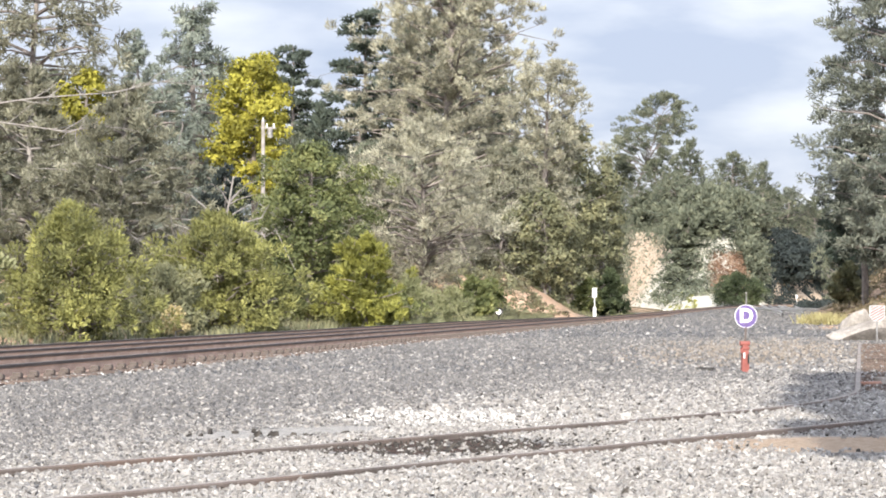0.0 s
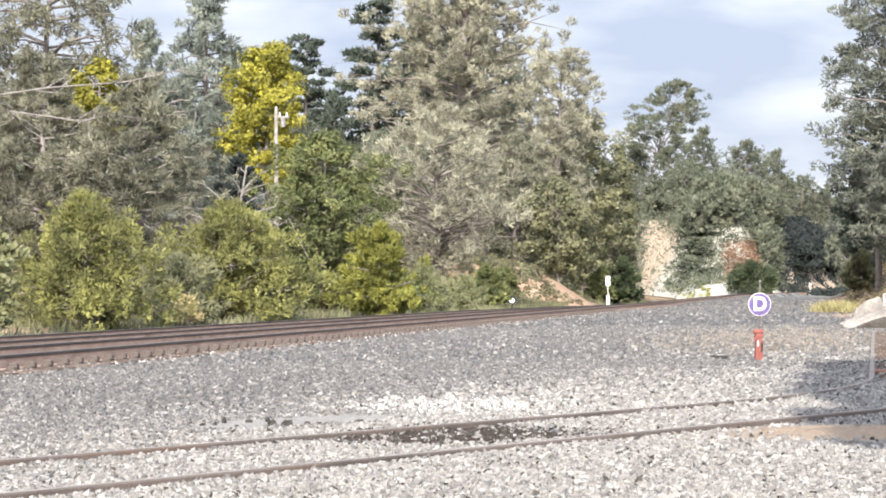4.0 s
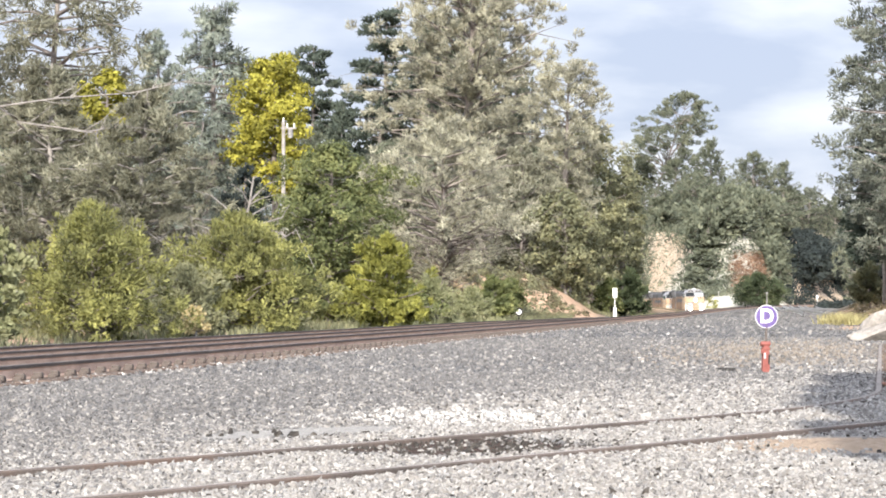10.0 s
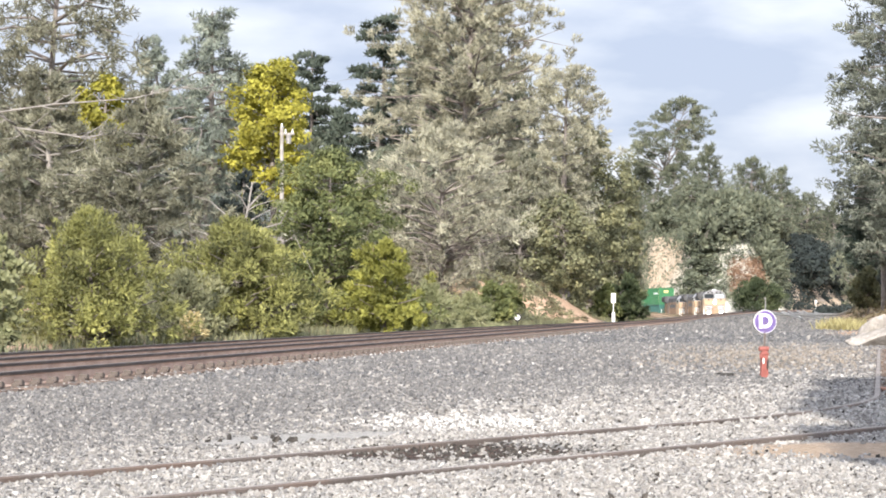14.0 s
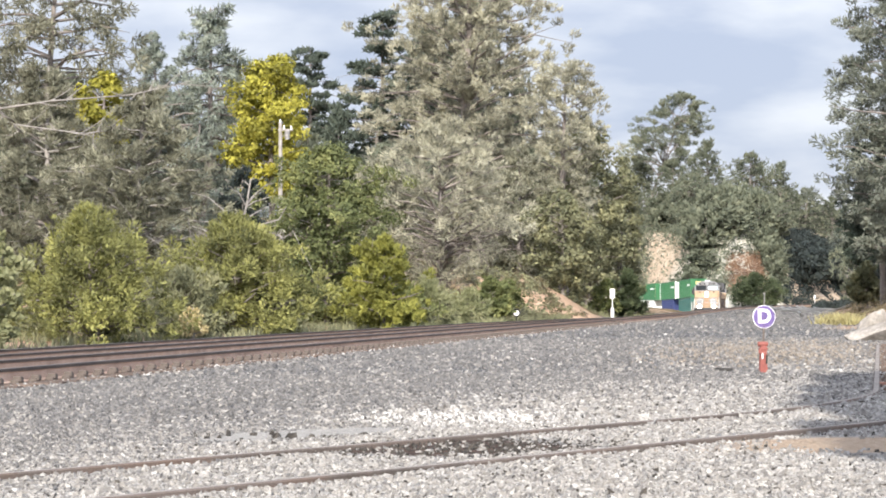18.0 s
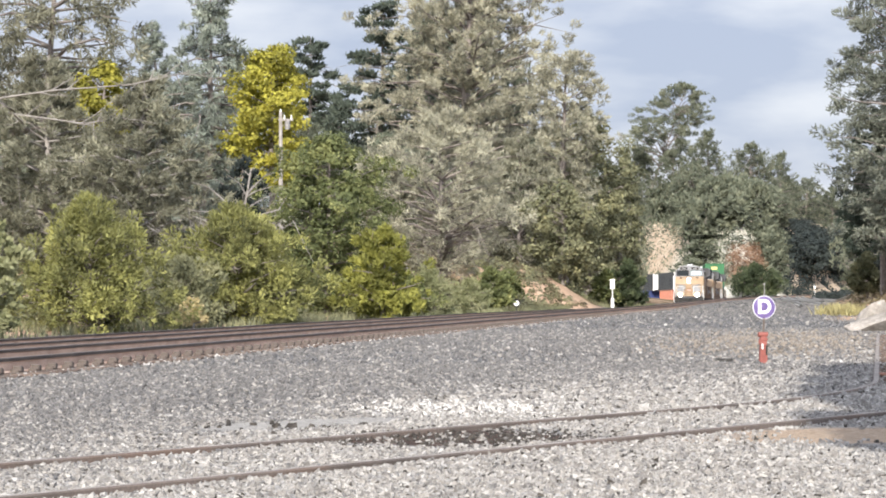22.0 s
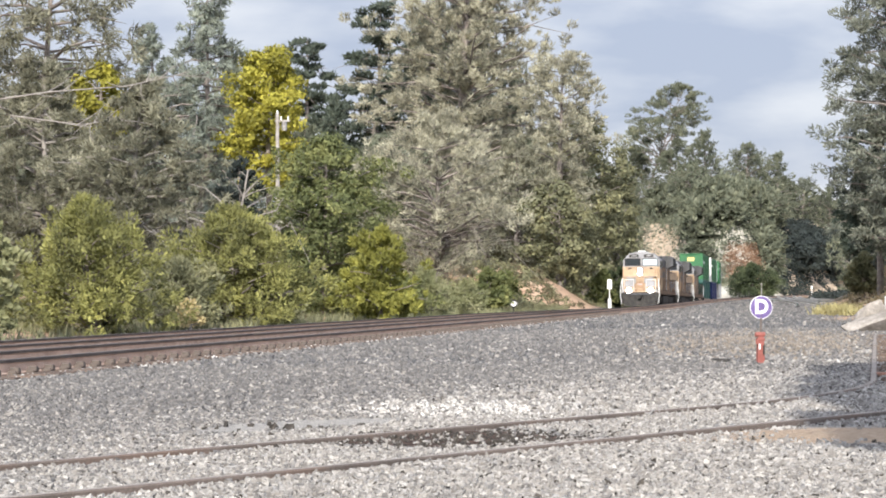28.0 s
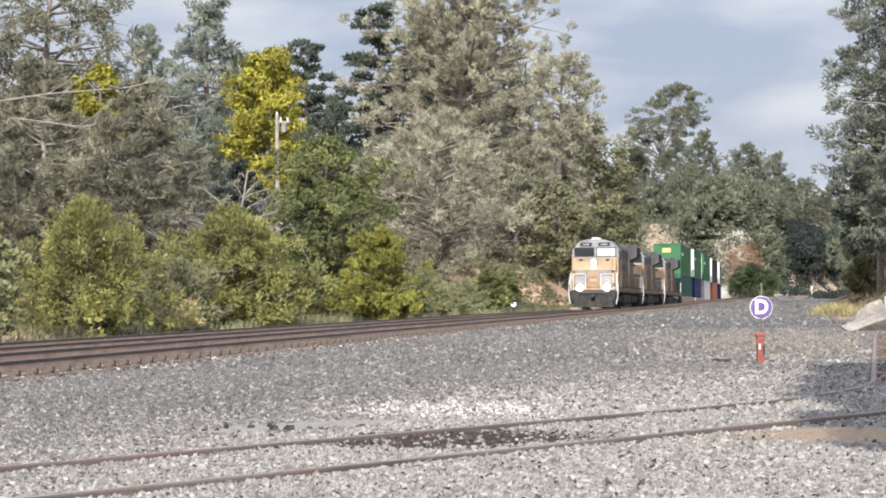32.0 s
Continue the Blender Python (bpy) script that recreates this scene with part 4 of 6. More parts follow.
plant(-16.0, 130.0, 17.4, 5.5, 4.0, name="pine_tree", label="blue-green conifer with thin drooping branches", profile="cone", leaf="needles_blue", bark="bark_grey", seed=17, limbs=70, leaves=12000, size=(0.42, 0.07), clump=0.075, tufts=1.4, rise=0.1, droop=0.7, reach=(0.2, 1.0))
plant(-11.2, 84.0, 9.6, 2.0, 3.4, name="pine_tree", label="slender grey pine with pale trunk and sparse needles", profile="pine", leaf="needles", bark="bark_pale", seed=14, limbs=84, leaves=24000, size=(0.30, 0.05), clump=0.08, tufts=1.8, bare=14, droop=0.2)
plant(-15.2, 88.0, 10.9, 2.2, 3.6, name="pine_tree", label="slender grey pine with sparse needles", profile="pine", leaf="needles", bark="bark_pale", seed=15, limbs=84, leaves=25000, size=(0.30, 0.05), clump=0.08, tufts=1.8, bare=14, droop=0.2)
plant(-15.3, 105.0, 9.0, 2.9, 2.10, name="pine_tree", label="slender dark grey pine among other trees", profile="pine", leaf="needles", bark="bark_grey", seed=16, limbs=50, leaves=12000, size=(0.28, 0.07), clump=0.2)
plant(-8.8, 120.0, 14.6, 6.9, 2.25, name="yellow_tree", label="broadleaf tree turning bright yellow in the sun", profile="broad", leaf="leaf_yellow", bark="bark_grey", seed=21, limbs=80, leaves=22000, size=(0.19, 0.13), clump=0.2, tufts=1.5)
plant(-14.3, 96.0, 11.3, 7.6, 1.45, name="yellow_tree", label="broadleaf tree with yellow-green top among the pines", profile="round", leaf="leaf_yellow", bark="bark_grey", seed=22, limbs=34, leaves=4500, size=(0.2, 0.13), clump=0.22)
plant(-14.5, 245.0, 29.9, 6.0, 12.9, name="conifer_tree", label="dark green conifer with layered branches", profile="cone", leaf="needles_mid", bark="bark_grey", seed=23, limbs=70, leaves=15000, size=(0.74, 0.19), clump=0.075, rise=0.12, flat=0.3, droop=0.35, reach=(0.15, 1.0))
plant(-4.6, 92.0, 7.9, 0.1, 3.05, name="oak_tree", label="dense dark green broadleaf tree beside the line", profile="round", leaf="leaf_green", bark="bark_grey", seed=24, limbs=60, leaves=30000, size=(0.17, 0.08), clump=0.13, tufts=1.7, loose=0.24)
plant(-6.97, 250.0, 34.7, 6.0, 14.4, name="conifer_tree", label="dark cedar with flat layered branches", profile="cone", leaf="needles_mid", bark="bark_grey", seed=25, limbs=80, leaves=18000, size=(0.8, 0.2), clump=0.075, rise=0.12, flat=0.3, droop=0.35, reach=(0.15, 1.0))
plant(-10.8, 240.0, 22.7, 5.0, 5.1, name="conifer_tree", label="dark green conifer standing behind the oak", profile="pine", leaf="needles_mid", bark="bark_grey", seed=35, limbs=60, leaves=8000, size=(0.62, 0.18), clump=0.15)
plant(2.55, 235.0, 43.6, 5.4, 11.7, name="pine_tree", label="very large grey-green pine towering over the slope", profile="broad", leaf="needles_grey", bark="bark_grey", seed=26, limbs=190, leaves=92000, size=(0.66, 0.1), clump=0.05, tufts=2.2, reach=(0.25, 1.0), bare=10)
plant(-0.2, 136.0, 12.4, 2.7, 5.6, name="pine_tree", label="broad grey-green pine with bare twiggy lower branches", profile="round", leaf="needles_grey", bark="bark_grey", seed=27, limbs=90, leaves=26000, size=(0.38, 0.055), clump=0.075, tufts=1.8, bare=40)
plant(11.3, 205.0, 23.5, 9.1, 4.23, name="pine_tree", label="rounded grey-green pine on the slope", profile="broad", leaf="needles_grey", bark="bark_grey", seed=28, limbs=80, leaves=18000, size=(0.5, 0.085), clump=0.1, tufts=1.8)
plant(6.9, 196.0, 15.2, 2.9, 4.66, name="pine_tree", label="olive-green pine on the slope", profile="pine", leaf="needles", bark="bark_grey", seed=29, limbs=70, leaves=16000, size=(0.38, 0.11), clump=0.1, tufts=1.8)
plant(14.0, 215.0, 18.9, 2.0, 5.11, name="oak_tree", label="dark shaded oak above the cutting", profile="round", leaf="leaf_dark", bark="bark_grey", seed=30, limbs=60, leaves=14000, size=(0.36, 0.22), clump=0.2)
plant(18.0, 228.0, 16.3, 0.9, 2.85, name="oak_tree", label="dark shaded oak above the cutting", profile="round", leaf="leaf_dark", bark="bark_grey", seed=31, limbs=44, leaves=8000, size=(0.36, 0.22), clump=0.24)
plant(10.3, 190.0, 10.9, 2.9, 3.56, name="oak_tree", label="dark green oak above the cutting", profile="round", leaf="leaf_dark", bark="bark_grey", seed=32, limbs=44, leaves=8000, size=(0.32, 0.20), clump=0.22)
plant(6.0, 200.0, 8.2, 3.0, 2.50, name="oak_tree", label="dark green young oak on the cut bank", profile="round", leaf="leaf_dark", bark="bark_grey", seed=33, limbs=34, leaves=5000, size=(0.26, 0.17), clump=0.25)


def bare_branch(tree, pts, r):
    """A long bare branch of a tree, with side twigs."""
    tv, tf = [], []
    rng = np.random.default_rng(91)
    base = np.array(tree.matrix_basis.translation)
    pts = [np.array(p) - base for p in pts]
    limb_tube(tv, tf, pts, r, r * 0.3, 6)
    for k in range(26):
        i = rng.integers(0, len(pts) - 1)
        q = pts[i] + (pts[i + 1] - pts[i]) * rng.uniform(0, 1)
        e = q + rng.normal(0, 0.55, 3) * np.array((1, 0.8, 0.8)) + np.array((0.3, 0, -0.1))
        limb_tube(tv, tf, [q, (q + e) / 2 + rng.normal(0, 0.08, 3), e], 0.022, 0.008, 4)
    ob = new("limb", np_mesh("limb", np.array(tv), np.array(tf), "bark_pale", True))
    ob.parent = tree


bare_branch(left_pine, [(-17.6, 99, 8.6), (-16.2, 82, 8.4), (-14.1, 82, 8.7), (-11.3, 82, 8.9), (-9.0, 82, 9.4)], 0.045)
bare_branch(left_pine, [(-17.6, 99, 8.0), (-15.5, 82, 7.85), (-13.0, 82, 7.5), (-11.3, 82, 7.7)], 0.04)
plant(-7.75, 80.0, 5.9, 2.4, 1.9, name="dead_tree", label="dead tree with bare grey branches", profile="round", leaf="needles", bark="bark_pale", seed=34, limbs=24, leaves=200, size=(0.2, 0.06), clump=0.2, bare=50, rise=0.8, lean=(0.9, 0), girth=0.014)
# shrub added as a backdrop; its dark leaves stand for a shaded hollow
plant(-8.4, 96.0, 7.3, 1.5, 1.3, name="bush", label="dense shrub added behind the dead tree, coloured dark as a shaded hollow", category="bush", profile="round", leaf="leaf_shaded", bark="bark_grey", seed=36, limbs=30, leaves=5000, size=(0.22, 0.12), clump=0.24)
# bushes along the line
plant(-8.8, 57.0, 3.7, 0.1, 1.85, name="bush", label="large olive-yellow bush beside the line", category="bush", profile="bush", leaf="leaf_olive", bark="bark_grey", seed=41, limbs=60, leaves=26000, size=(0.13, 0.045), clump=0.13, tufts=1.8, loose=0.3, rise=0.55, flat=1.0)
plant(-6.6, 73.0, 4.15, -0.0, 2.37, name="bush", label="large olive-yellow bush beside the line", category="bush", profile="bush", leaf="leaf_olive", bark="bark_grey", seed=42, limbs=60, leaves=30000, size=(0.16, 0.055), clump=0.13, tufts=1.8, loose=0.3, rise=0.55, flat=1.0)
plant(-7.3, 64.0, 2.3, 0.1, 1.36, name="bush", label="grey-olive bush under the pines", category="bush", profile="bush", leaf="leaf_dark", bark="bark_grey", seed=43, limbs=36, leaves=9000, size=(0.14, 0.05), clump=0.15, tufts=1.5, loose=0.3, rise=0.5, flat=1.0)
plant(-9.9, 50.0, 2.9, 0.1, 0.69, name="bush", label="pale yellow-green leafy bush close to the rails", category="bush", profile="round", leaf="leaf_pale", bark="bark_pale", seed=44, limbs=30, leaves=2600, size=(0.15, 0.10), clump=0.24)
plant(-2.2, 88.0, 3.9, 0.1, 1.7, name="bush", label="bright yellow-green bush beside the line", category="bush", profile="bush", leaf="leaf_lime", bark="bark_grey", seed=45, limbs=40, leaves=11000, size=(0.22, 0.07), clump=0.14, tufts=1.6, loose=0.3, rise=0.6)
plant(-0.5, 106.0, 2.5, -0.1, 1.32, name="bush", label="pale green feathery shrub beside the line", category="bush", profile="bush", leaf="leaf_pale", bark="bark_grey", seed=46, limbs=26, leaves=4000, size=(0.26, 0.05), clump=0.25)
plant(1.4, 113.0, 2.0, -0.0, 1.27, name="bush", label="pale green feathery shrub beside the line", category="bush", profile="bush", leaf="leaf_pale", bark="bark_grey", seed=47, limbs=22, leaves=3000, size=(0.26, 0.05), clump=0.25)
plant(-6.8, 62.0, 1.2, 0.1, 0.47, name="bush", label="small bush with pale cream blossom", category="bush", profile="bush", leaf="blossom", bark="bark_pale", seed=48, limbs=18, leaves=700, size=(0.10, 0.08), clump=0.3)
plant(2.8, 128.0, 2.7, 0.3, 1.28, name="bush", label="dark green shrub at the foot of the bank", category="bush", profile="bush", leaf="leaf_green", bark="bark_grey", seed=49, limbs=26, leaves=4000, size=(0.22, 0.13), clump=0.25)
plant(16.3, 197.0, 4.3, 0.2, 1.65, name="bush", label="dark green shrub at the foot of the bank", category="bush", profile="bush", leaf="leaf_shrub", bark="bark_grey", seed=50, limbs=26, leaves=4500, size=(0.28, 0.18), clump=0.25)
plant(-2.2, 105.0, 2.4, 0.2, 1.71, name="bush", label="green shrub at the foot of the slope", category="bush", profile="bush", leaf="leaf_green", bark="bark_grey", seed=51, limbs=26, leaves=4000, size=(0.22, 0.13), clump=0.25)
plant(4.7, 166.0, 3.0, 0.1, 1.6, name="bush", label="green shrub in front of the cut bank", category="bush", profile="bush", leaf="leaf_green", bark="bark_grey", seed=53, limbs=30, leaves=5000, size=(0.22, 0.12), clump=0.24)
plant(14.3, 196.0, 3.3, 0.2, 1.36, name="bush", label="green shrub in front of the cut bank", category="bush", profile="bush", leaf="leaf_green", bark="bark_grey", seed=54, limbs=30, leaves=4000, size=(0.22, 0.12), clump=0.24)
plant(50.9, 364.0, 6.0, -0.0, 5.0, name="bush", label="dark green rounded bush between the two lines", category="bush", profile="bush", leaf="leaf_shrub", bark="bark_grey", seed=52, limbs=60, leaves=12000, size=(0.36, 0.18), clump=0.14, tufts=1.5)
# far hill and the trees where the near line goes out of sight
plant(42.3, 475.0, 45.9, 29.0, 9.80, name="pine_tree", label="open-crowned leaning pine on the far hill", profile="round", leaf="leaf_far", bark="bark_grey", seed=61, limbs=60, leaves=17000, size=(0.7, 0.15), clump=0.09, tufts=1.6, lean=(10, 0), rise=0.75, girth=0.009, flat=0.6, reach=(0.45, 1.0))
far_a = plant(55.2, 462.0, 35.2, 14.4, 6.64, name="pine_tree", label="rounded pine on the far hill", profile="pine", leaf="leaf_far", bark="bark_grey", seed=62, limbs=90, leaves=7000, size=(0.85, 0.17), clump=0.085, tufts=1.7, reach=(0.3, 1.0))
far_b = plant(64.4, 470.0, 33.2, 12.3, 7.05, name="pine_tree", label="rounded pine on the far hill", profile="round", leaf="leaf_far", bark="bark_grey", seed=63, limbs=90, leaves=7000, size=(0.85, 0.17), clump=0.085, tufts=1.7, reach=(0.3, 1.0))
far_c = plant(51.5, 452.0, 27.7, 13.0, 6.78, name="oak_tree", label="grey-green oak on the far hill", profile="round", leaf="leaf_far", bark="bark_grey", seed=64, limbs=90, leaves=7000, size=(0.85, 0.17), clump=0.085, tufts=1.7, reach=(0.3, 1.0))


def wood(source, x, y, top, radius):
    """Another tree like the source, with this top and radius."""
    z = ground_at(x, y)
    ob, crown = source, source.children[-1]
    h = max(v.co.z for v in crown.data.vertices)
    r = max(v.co.x for v in crown.data.vertices)
    s = Matrix.Diagonal((radius / r, radius / r, (top - z) / h, 1))
    return copy_thing(ob, pose(x, y, z, 0, 0, random.uniform(0, 360)) @ s)


def woods():
    rows = (far_a, 72.8, 482.0, 31.3, 9.0, 5.42), (far_a, 42.9, 482.0, 32.5, 17.4, 6.03), (far_b, 47.7, 468.0, 31.2, 14.6, 6.43), (far_b, 54.9, 438.0, 23.6, 7.2, 6.57), (far_c, 63.5, 432.0, 21.1, 4.9, 5.13), (far_c, 49.8, 440.0, 16.5, 7.2, 5.22)
    for src, x, y, top, low, r in rows:
        wood(src, x, y, top, r)
    rows = (far_a, 84.0, 520.0, 27.8, 3.1, 6.17), (far_b, 85.5, 490.0, 24.4, 1.7, 5.82), (far_a, 71.8, 385.0, 21.4, 2.6, 4.57), (far_c, 82.9, 540.0, 28.8, 3.1, 5.74)
    for src, x, y, top, low, r in rows:
        wood(src, x, y, top, r)
    # trees behind the first row that close the slope
    for src, x, y, top, low, r in ((far_c, -27.1, 150.0, 11.5, 2.5, 4.88), (far_b, -22.2, 160.0, 14.6, 2.6, 4.80), (far_c, -14.4, 150.0, 11.2, 2.5, 4.12), (far_b, -9.5, 170.0, 14.2, 2.7, 4.67), (far_c, -4.5, 190.0, 14.7, 2.9, 5.22), (far_c, 9.9, 225.0, 16.7, 3.2, 5.62), (far_c, -30.2, 140.0, 11.5, 2.4, 4.55), (far_c, 17.6, 265.0, 19.4, 2.2, 4.64), (far_b, 23.6, 290.0, 18.2, 2.3, 3.99), (far_b, -21.6, 190.0, 19.0, 2.9, 6.17), (far_b, -28.2, 170.0, 18.8, 2.7, 5.53), (far_c, -23.5, 122.0, 8.7, 0.5, 3.35), (far_a, -24.5, 150.0, 14.6, 2.5, 4.31), (far_c, -29.4, 150.0, 15.0, 2.5, 4.12), (far_b, -20.8, 150.0, 13.2, 2.5, 2.81), (far_c, -14.6, 160.0, 18.2, 2.6, 2.60), (far_b, 4.2, 262.0, 38.0, 3.0, 8.0), (far_a, -0.5, 258.0, 33.0, 3.0, 8.5), (far_b, 8.5, 270.0, 30.0, 3.0, 7.0)):
        wood(src, x, y, top, r)


woods()
hill_bush = plant(47.5, 440.0, ground_at(47.5, 440.0) + 5.0, ground_at(47.5, 440.0) + 0.3, 2.6, name="bush", label="grey-green bush on the far hill", category="bush", profile="round", leaf="leaf_far", bark="bark_grey", seed=68, limbs=26, leaves=1000, size=(0.7, 0.36), clump=0.25)
hill_rng = random.Random(5)
for k in range(110):
    hx, hy = hill_rng.uniform(40, 72), hill_rng.uniform(400, 470)
    hz, ha = ground_at(hx, hy), hx / hy
    if hz < 1.5 or ha > 0.15 or (0.087 < ha < 0.1095 and hz < 15.5) or (0.126 < ha < 0.144 and hz < 10):
        continue
    wood(hill_bush, hx, hy, hz + hill_rng.uniform(3.5, 7.5), hill_rng.uniform(1.8, 3.4))
for hx, hy, ht, hr in ((46.6, 408, 11.0, 3.2), (44.6, 402, 7.2, 2.6), (48.6, 404, 8.6, 3.0), (47.4, 397, 5.4, 2.2), (49.8, 410, 11.5, 3.4)):
    wood(hill_bush, hx, hy, ht, hr)
# these oaks have the hollow's shade put into their leaf colour
dark_oak = plant(68.6, 428.0, 12.6, -0.2, 6.42, name="oak_tree", label="dense oak beside the disappearing line, its leaves coloured dark for shade", profile="round", leaf="leaf_shaded", bark="bark_grey", seed=65, limbs=44, leaves=4500, size=(0.7, 0.4), clump=0.22)
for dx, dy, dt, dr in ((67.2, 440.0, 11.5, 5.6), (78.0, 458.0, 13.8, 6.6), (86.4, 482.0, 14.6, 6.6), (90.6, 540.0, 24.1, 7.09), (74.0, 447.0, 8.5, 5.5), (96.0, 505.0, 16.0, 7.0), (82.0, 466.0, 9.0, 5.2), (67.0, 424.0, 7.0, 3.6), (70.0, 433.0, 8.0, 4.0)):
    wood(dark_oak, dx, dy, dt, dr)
plant(66.2, 330.0, 12.3, 0.8, 4.33, name="oak_tree", label="dense oak on the yard-side bank, its leaves coloured dark for shade", profile="round", leaf="leaf_shaded", bark="bark_grey", seed=66, limbs=44, leaves=7000, size=(0.6, 0.35), clump=0.22)
plant(31.6, 150.0, 28.4, 4.2, 6.3, name="pine_tree", label="tall grey-green pine with lobed branches on the yard-side bank", profile="broad", leaf="needles_cool", bark="bark_grey", seed=71, limbs=130, leaves=68000, size=(0.40, 0.09), clump=0.10, tufts=1.8, reach=(0.3, 1.0), flat=0.65)
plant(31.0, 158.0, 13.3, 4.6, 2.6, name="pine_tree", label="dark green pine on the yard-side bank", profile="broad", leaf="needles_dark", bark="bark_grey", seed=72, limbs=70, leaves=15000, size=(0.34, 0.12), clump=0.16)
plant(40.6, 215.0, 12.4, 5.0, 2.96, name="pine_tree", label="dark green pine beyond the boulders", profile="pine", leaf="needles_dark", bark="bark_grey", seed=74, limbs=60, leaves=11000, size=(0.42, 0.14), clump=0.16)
plant(31.2, 165.0, 4.2, 1.4, 1.2, name="bush", label="dark green shrub on the yard-side bank", category="bush", profile="bush", leaf="leaf_dark", bark="bark_grey", seed=73, limbs=30, leaves=5000, size=(0.3, 0.19), clump=0.25)

# an unseen conifer added behind the eye, shaped to cast the yard's shade
plant(1.62, -3.0, 17.2, 8.6, 2.4, name="conifer_tree", label="unseen narrow conifer added to cast the shade on the yard", profile="column", leaf="needles_dark", bark="bark_grey", seed=81, limbs=260, leaves=22000, size=(0.6, 0.4), clump=0.14, rise=0.1, reach=(0.0, 1.0), sway=0.0, tufts=1.5)


# ---- train: three locomotives and double-stack container cars ----
def locomotive(label):
    """A six-axle diesel locomotive; x forward, rail top at z = 0."""
    t = thing("locomotive", label, "locomotive", "freight train locomotives")
    part("underframe", boxed(-10.7, 10.3, -1.5, 1.5, 1.12, 1.46, 0.03), "armour_unlit", t)
    part("walkway", boxed(-10.6, 7.0, -1.53, 1.53, 1.465, 1.50, 0.01), "black_steel", t)
    # long hood, roof, radiator with overhanging wings
    part("long_hood", boxed(-7.0, 6.3, -0.86, 0.86, 1.5, 3.55, 0.05), "armour_unlit", t)
    hood = prism(bmesh.new(), ((-0.86, 3.55), (0.86, 3.55), (0.86, 4.15), (0.62, 4.42), (-0.62, 4.42), (-0.86, 4.15)), "x", -7.0, 6.3)
    part("hood_roof", hood, "loco_dark", t, "dark grey roof")
    rad = prism(bmesh.new(), ((-0.95, 1.5), (0.95, 1.5), (0.95, 3.5), (1.5, 3.75), (1.5, 4.45), (1.2, 4.62), (-1.2, 4.62), (-1.5, 4.45), (-1.5, 3.75), (-0.95, 3.5)), "x", -10.2, -6.6)
    part("radiator_housing", rad, "loco_dark", t, "grey radiator housing with overhanging wings")
    for y in (-1.515, 1.515):
        part("radiator_grille", boxed(-10.0, -6.8, y - 0.012, y + 0.012, 3.8, 4.4, 0.004), "grille", t)
        part("body_panel", boxed(-10.1, -6.65, y * 0.632 - 0.01, y * 0.632 + 0.01, 1.52, 3.4, 0.004), "armour_unlit", t)
        for k in range(8):
            x = -6.3 + k * 1.45
            part("hood_door", boxed(x, x + 1.25, math.copysign(0.872, y) - 0.012, math.copysign(0.872, y) + 0.012, 1.75, 3.4, 0.01), "armour_unlit", t)
    part("exhaust_stack", boxed(0.4, 1.9, -0.5, 0.5, 4.4, 4.68, 0.06), "black_steel", t)
    part("dynamic_brake_vent", boxed(3.0, 5.8, -1.02, 1.02, 3.7, 4.35, 0.08), "grille", t)
    # wide cab and nose
    cab = prism(bmesh.new(), ((-1.53, 1.46), (1.53, 1.46), (1.53, 3.42), (-1.53, 3.42)), "x", 6.3, 9.15)
    part("cab", cab, "armour_yellow", t)
    top = prism(bmesh.new(), ((-1.53, 3.42), (1.53, 3.42), (1.5, 3.95), (1.02, 4.48), (0.45, 4.62), (-0.45, 4.62), (-1.02, 4.48), (-1.5, 3.95)), "x", 6.3, 9.0)
    part("cab_top", top, "loco_grey", t, "light grey cab roof")
    nose = prism(bmesh.new(), ((9.1, 1.46), (10.35, 1.46), (10.35, 2.55), (9.85, 3.15), (9.1, 3.42)), "y", -1.42, 1.42)
    bmesh.ops.bevel(nose, geom=[e for e in nose.edges if abs(e.verts[0].co.y - e.verts[1].co.y) < 0.01 and e.verts[0].co.x + e.verts[1].co.x > 19], offset=0.22, segments=2, affect="EDGES")
    part("nose", nose, "armour_yellow", t)
    part("nose_door", boxed(10.35, 10.385, -0.34, 0.34, 1.5, 2.4, 0.02), "armour_yellow", t)
    # emblem and stripe drawn as plain shapes
    wing = bmesh.new()
    for s in (-1, 1):
        vs = [wing.verts.new(p) for p in ((10.362, s * 0.2, 2.38), (10.362, s * 1.12, 2.50), (10.362, s * 0.95, 2.22), (10.362, s * 0.42, 2.02), (10.362, s * 0.2, 2.02))]
        wing.faces.new(vs if s > 0 else vs[::-1])
    bmesh.ops.recalc_face_normals(wing, faces=wing.faces[:])
    part("nose_emblem", wing, "loco_grey", t, "wing-shaped grey nose emblem")
    part("window_ledge", boxed(9.02, 9.17, -1.5, 1.5, 3.38, 3.45, 0.01), "loco_grey", t)
    for s in (-1, 1):
        # one pane is coloured pale to stand for a bright reflection
        part("windshield", boxed(9.0, 9.03, *(sorted((s * 0.12, s * 1.32))), 3.5, 4.02, 0.01), "pale_glass" if s > 0 else "glass", t)
        part("window_frame", boxed(8.985, 9.012, *(sorted((s * 0.06, s * 1.38))), 3.44, 4.08, 0.01), "black_steel", t)
        board = part("number_board", boxed(8.99, 9.05, *(sorted((s * 0.22, s * 0.98))), 4.16, 4.40, 0.015), "black_steel", t)
        part("number_bar", boxed(9.051, 9.06, *(sorted((s * 0.40, s * 0.80))), 4.25, 4.31), "number", board)
        for x in (7.0, 7.95):
            sash = part("side_window", boxed(x, x + 0.8, s * 1.53 - 0.02, s * 1.53 + 0.02, 3.2, 3.95, 0.01), "loco_grey", t)
